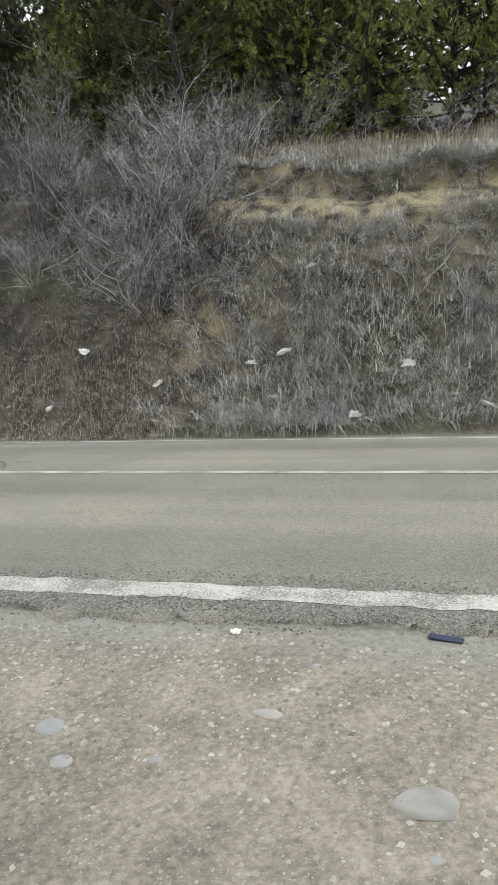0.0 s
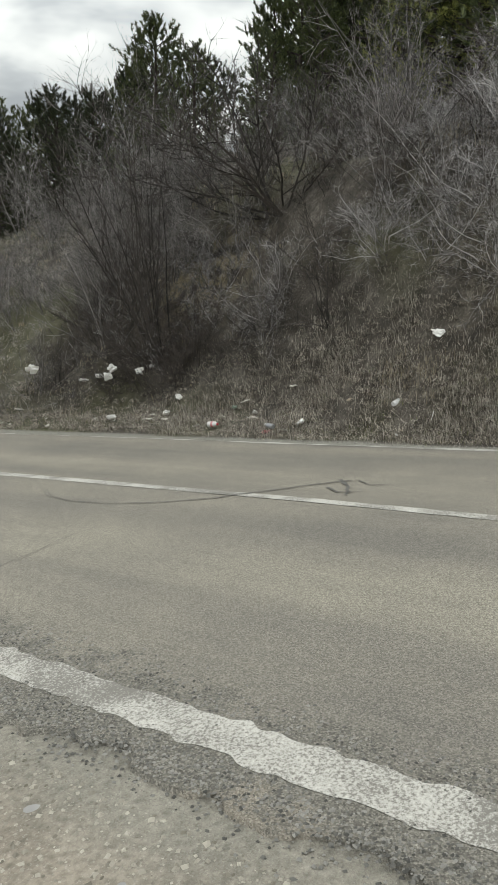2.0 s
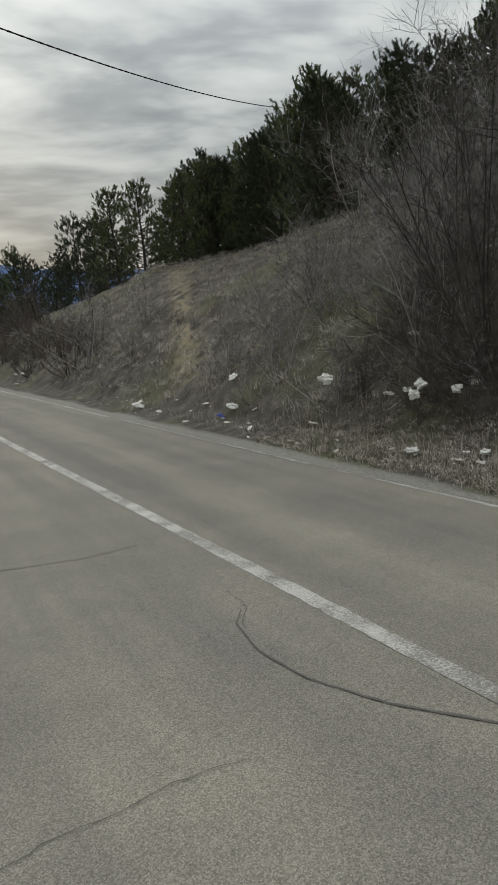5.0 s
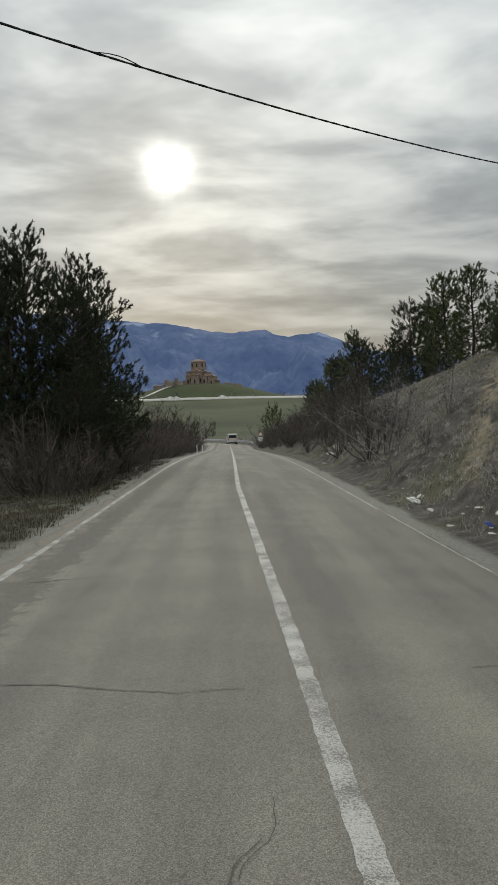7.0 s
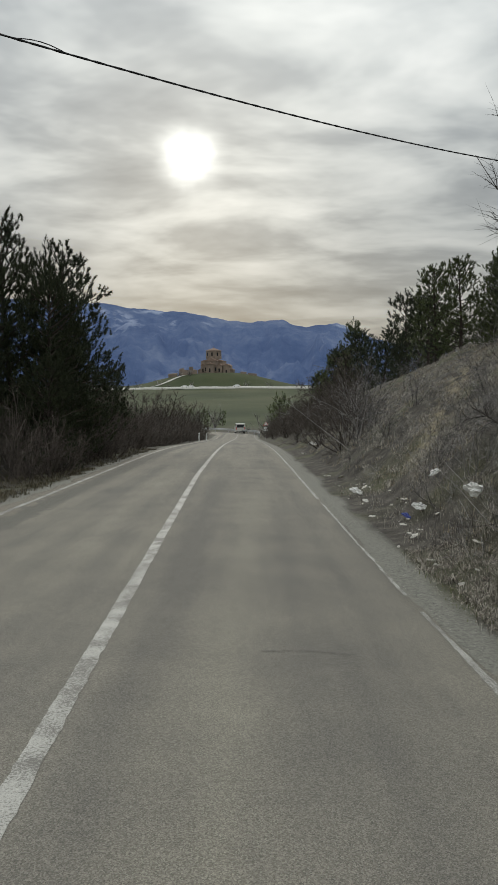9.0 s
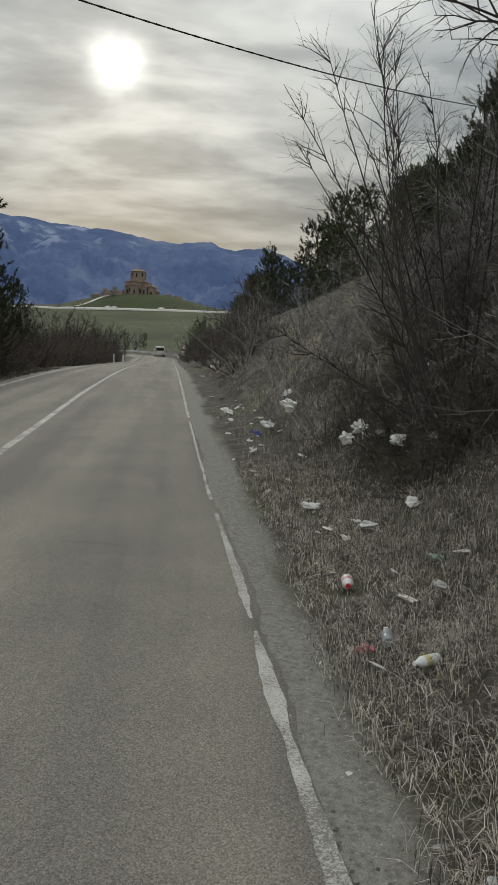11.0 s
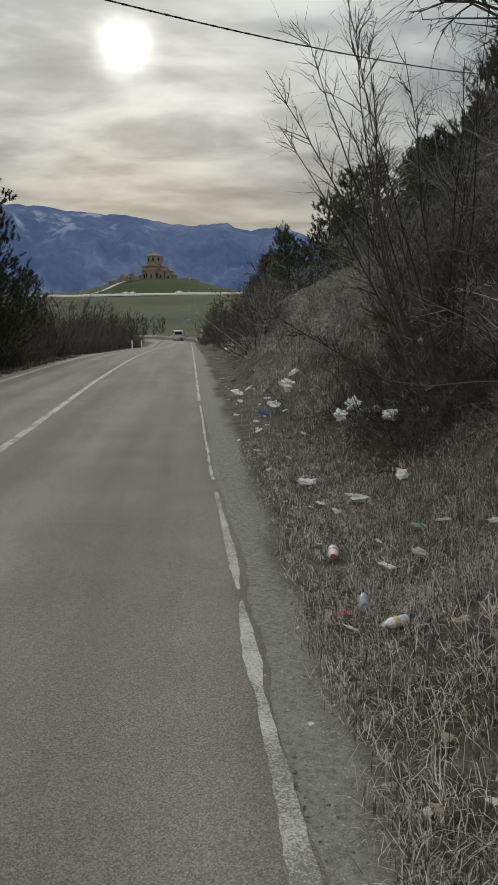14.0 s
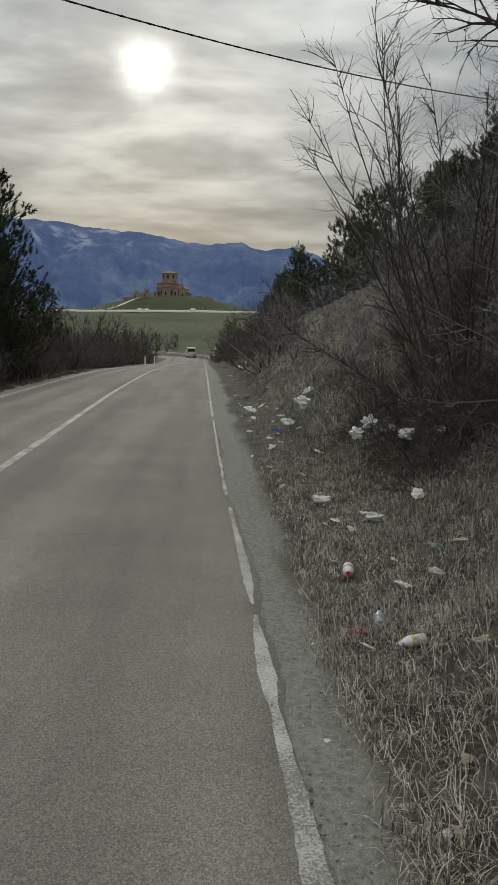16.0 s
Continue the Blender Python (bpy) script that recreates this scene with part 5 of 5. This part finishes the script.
M_BLUE = plain("blue_plastic_film", (0.10, 0.13, 0.42), 0.4)
M_GREENISH = plain("pale_green_film", (0.42, 0.52, 0.44), 0.4)
M_PINK = plain("red_printed_wrapper", (0.55, 0.16, 0.17), 0.4, 0, 0.5, 30)
M_LEAF = plain("dead_leaf", (0.30, 0.25, 0.19), 0.8)
KINDS = {"b": ("plastic_bag", M_PLASTIC, 0.42, "crumpled white plastic bag on the bank", "bag"),
         "p": ("paper_scrap", M_PAPER, 0.2, "dirty white scrap of paper on the verge", "litter"),
         "g": ("plastic_film", M_GREENISH, 0.4, "pale green plastic film on dead grass", "litter"),
         "u": ("plastic_film", M_BLUE, 0.5, "blue plastic film on dead grass", "litter"),
         "r": ("wrapper", M_PINK, 0.4, "red and white wrapper on the verge", "litter"),
         "l": ("dead_leaf", M_LEAF, 0.2, "curled pale dead leaf on the grass", "leaf")}
LITTER = """10.45,38.93,0.63,b 9.91,36.19,0.23,p 9.71,25.05,0.18,p 9.93,23.93,0.17,p 10.08,21.03,0.17,p 9.82,20.38,0.26,b 9.57,20.69,0.10,p 9.79,18.93,0.10,p
10.18,17.33,0.10,p 10.18,16.12,0.25,b 10.00,16.29,0.13,u 9.84,15.66,0.09,p 9.94,15.02,0.07,p 9.79,14.69,0.10,p 9.61,17.00,0.08,p 9.48,14.10,0.06,p
9.64,13.09,0.10,p 10.30,13.58,0.15,p 10.57,16.86,0.17,b 10.88,12.08,0.17,b 9.91,10.73,0.16,b 9.83,9.93,0.05,p 9.92,9.95,0.08,p 10.20,10.16,0.07,p
10.22,9.90,0.17,b 10.61,10.01,0.10,b 10.41,8.76,0.10,g 10.54,8.68,0.12,p 10.60,7.90,0.08,p 10.27,8.30,0.09,b 10.03,8.16,0.13,p 9.73,8.87,0.08,p
9.66,7.39,0.07,p 9.97,6.66,0.06,l 10.02,6.40,0.05,l 9.76,5.70,0.04,p 9.62,5.81,0.04,l 9.39,7.46,0.02,p 9.31,6.46,0.02,p 9.74,6.11,0.04,l
10.11,8.72,0.04,p 11.54,12.74,0.14,b 10.16,5.68,0.05,p 10.82,12.39,0.14,b 11.14,11.08,0.15,b 10.58,5.83,0.15,b 12.31,12.11,0.08,p 11.19,5.17,0.11,b
10.35,3.37,0.14,b 10.43,2.94,0.16,b 11.18,4.06,0.10,p 11.22,2.76,0.11,b 10.20,1.36,0.18,b 9.89,0.82,0.13,p 9.78,1.95,0.20,b 9.73,1.79,0.12,p
10.01,2.98,0.07,p 9.77,4.48,0.07,p 10.26,4.61,0.15,p 9.87,4.01,0.07,p 9.73,0.45,0.20,p 10.52,38.26,0.45,b"""
for n, word in enumerate(LITTER.split()):
    x, y, size, kind = word.split(",")
    x, y, size = float(x), float(y), float(size)
    name, mat, puff, label, cat = KINDS[kind]
    ob = crumpled(name, 400 + n, min(size, 0.26) * (1.15 if size < 0.12 else 0.95), mat, puff)
    ob.matrix_basis = pose(x, y, stand(x, y) + 0.06, rng.uniform(-20, 20), rng.uniform(-30, 5), rng.uniform(0, 360))
    tagged(ob, label, cat, "litter on the bank")
for n in range(30):
    y = 8.5 + 15 * rng.random() ** 1.3
    x = 9.6 + 0.75 * rng.random()
    ob = crumpled("paper_scrap", 800 + n, rng.uniform(0.03, 0.075), M_PAPER, 0.4)
    ob.matrix_basis = pose(x, y, stand(x, y) + 0.03, rng.uniform(-30, 30), rng.uniform(-30, 5), rng.uniform(0, 360))
    tagged(ob, "small pale scrap of litter in dead grass", "litter", "litter on the bank")
# bags caught in the lower twigs of the tall shrub
for n, (x, y, z, size) in enumerate(((10.43, 11.18, 0.62, 0.15), (10.28, 11.17, 0.53, 0.13), (10.0, 12.62, 0.64, 0.17), (10.7, 10.9, 0.55, 0.13))):
    ob = crumpled("plastic_bag", 500 + n, size, M_PLASTIC, 0.9, 0.5)
    ob.matrix_basis = pose(x, y, z, rng.uniform(20, 70), rng.uniform(-30, 30), rng.uniform(0, 360))
    tagged(ob, "torn white plastic bag caught in bare twigs", "bag", "bags caught in twigs")


def bottle(x, y, turn, tip, length, radius, mat, cap_mat, label, band=None):
    """A plastic bottle lying in the grass: body with shoulder and neck, cap, label band."""
    thing = new("plastic_bottle")
    rings = ((0, 0.82), (0.02, 0.98), (0.30, 1.0), (0.34, 0.94), (0.38, 1.0), (0.66, 1.0), (0.80, 0.72), (0.90, 0.36), (0.94, 0.34))
    bm = bmesh.new()
    loops = [[bm.verts.new((radius * r * math.cos(a * math.pi / 7), radius * r * math.sin(a * math.pi / 7), f * length)) for a in range(14)] for f, r in rings]
    for a, b in zip(loops, loops[1:]):
        for k in range(14):
            bm.faces.new((a[k], a[(k + 1) % 14], b[(k + 1) % 14], b[k])).smooth = True
    bm.faces.new(loops[0][::-1])
    bm.faces.new(loops[-1])
    part("bottle_body", bm, mat, thing)
    bm = bmesh.new()
    tube(bm, (0, 0, 0.935 * length), (0, 0, length), radius * 0.44, radius * 0.42, 14)
    part("cap", bm, cap_mat, thing, "screw cap")
    if band:
        bm = bmesh.new()
        tube(bm, (0, 0, 0.40 * length), (0, 0, 0.63 * length), radius * 1.02, radius * 1.02, 14)
        part("label_band", bm, band, thing, "printed paper band")
    thing.matrix_basis = pose(x, y, stand(x, y) + radius * 0.7 + 0.03, tip, 0, turn)
    return tagged(thing, label, "bottle", "bottles in the grass")


M_CLOUDY = plain("cloudy_plastic", (0.62, 0.61, 0.60), 0.3, 0, 0.12)
M_CLEAR = plain("clear_grey_plastic", (0.36, 0.37, 0.38), 0.15, 0, 0.2)
M_YELLOW = plain("yellow_print", (0.62, 0.55, 0.25), 0.6)
bottle(9.80, 8.72, -10, 84, 0.19, 0.038, M_CLOUDY, M_RED, "cloudy plastic bottle with a red cap", M_PINK)
bottle(9.78, 7.64, 170, 84, 0.15, 0.032, M_CLEAR, M_CAP, "small clear plastic bottle lying in grass")
bottle(9.92, 7.30, 300, 86, 0.16, 0.028, M_CAP, M_CAP, "white plastic bottle lying in grass", M_YELLOW)
ob = crumpled("wrapper", 611, 0.11, M_PINK, 0.35)
ob.matrix_basis = pose(9.68, 7.69, stand(9.68, 7.69) + 0.01, 0, 0, 30)
tagged(ob, "crushed red and white wrapper in dead grass", "litter", "litter on the bank")


def carton(x, y):
    """A small squashed carton."""
    bm = bmesh.new()
    box(bm, -0.027, 0.027, -0.018, 0.018, 0, 0.075)
    for v in bm.verts:
        v.co += Vector((rng.uniform(-0.012, 0.012), rng.uniform(-0.01, 0.01), rng.uniform(-0.01, 0.01)))
    bevel(bm, 0.004, 1)
    thing = part("carton", bm, M_CAP)
    bm = bmesh.new()
    box(bm, -0.026, 0.026, -0.026, -0.022, 0.015, 0.05)
    part("printed_band", bm, M_YELLOW, thing, "yellow printed band")
    thing.matrix_basis = pose(x, y, stand(x, y) + 0.03, 60, 20, 40)
    return tagged(thing, "squashed white carton with yellow print", "carton")


carton(9.88, 7.36)


def paper_cup(x, y):
    """A tapered paper cup with a rolled rim, lying on its side."""
    bm = bmesh.new()
    prof = ((0.0, 0.028), (0.004, 0.030), (0.10, 0.041), (0.106, 0.044), (0.11, 0.042), (0.106, 0.039), (0.01, 0.027))
    loops = [[bm.verts.new((r * math.cos(a * math.pi / 10), r * math.sin(a * math.pi / 10), z)) for a in range(20)] for z, r in prof]
    for a, b in zip(loops, loops[1:]):
        for k in range(20):
            bm.faces.new((a[k], a[(k + 1) % 20], b[(k + 1) % 20], b[k])).smooth = True
    bm.faces.new(loops[-1])
    bm.faces.new(loops[0][::-1])
    ob = part("paper_cup", bm, M_CAP)
    ob.matrix_basis = pose(x, y, stand(x, y) + 0.03, 80, 15, 70)
    return tagged(ob, "white paper cup in dead grass", "cup")


paper_cup(9.95, 6.08)
bm = bmesh.new()
tube(bm, (0, 0, 0), (0.02, 0.05, 0.10), 0.004, 0.004, 8)
ob = part("drinking_straw", bm, M_CAP)
ob.matrix_basis = pose(9.80, 5.55, stand(9.80, 5.55) + 0.03, 40, 0, 0)
tagged(ob, "white plastic straw in dead grass", "straw")
bm = bmesh.new()
tube(bm, (0, 0, 0), (0, 0, 0.012), 0.017, 0.016, 16)
bevel(bm, 0.002, 1)
ob = part("bottle_cap", bm, M_CAP)
ob.matrix_basis = pose(9.6, 5.86, stand(9.6, 5.86) + 0.03, 35, 10, 0)
tagged(ob, "round white bottle cap on the verge", "cap")
stone(9.55, 6.1, 0.09, 0.06, 0.03, "pale lump of stone at the verge")
bm = bmesh.new()
box(bm, -0.07, 0.07, -0.022, 0.022, 0, 0.012)
for v in bm.verts:
    v.co.z += 0.02 * math.cos(v.co.x * 20)
bevel(bm, 0.004, 1)
ob = part("plastic_strip", bm, plain("navy_plastic", (0.045, 0.05, 0.09), 0.5))
ob.matrix_basis = pose(3.62, 0.74, stand(3.62, 0.74), 0, 0, 80)
tagged(ob, "bent dark blue plastic strip on the dirt", "litter")
ob = crumpled("paper_scrap", 700, 0.05, M_PAPER, 0.3)
ob.matrix_basis = pose(3.55, 1.6, stand(3.55, 1.6))
tagged(ob, "tiny white paper scrap on the dirt", "litter")
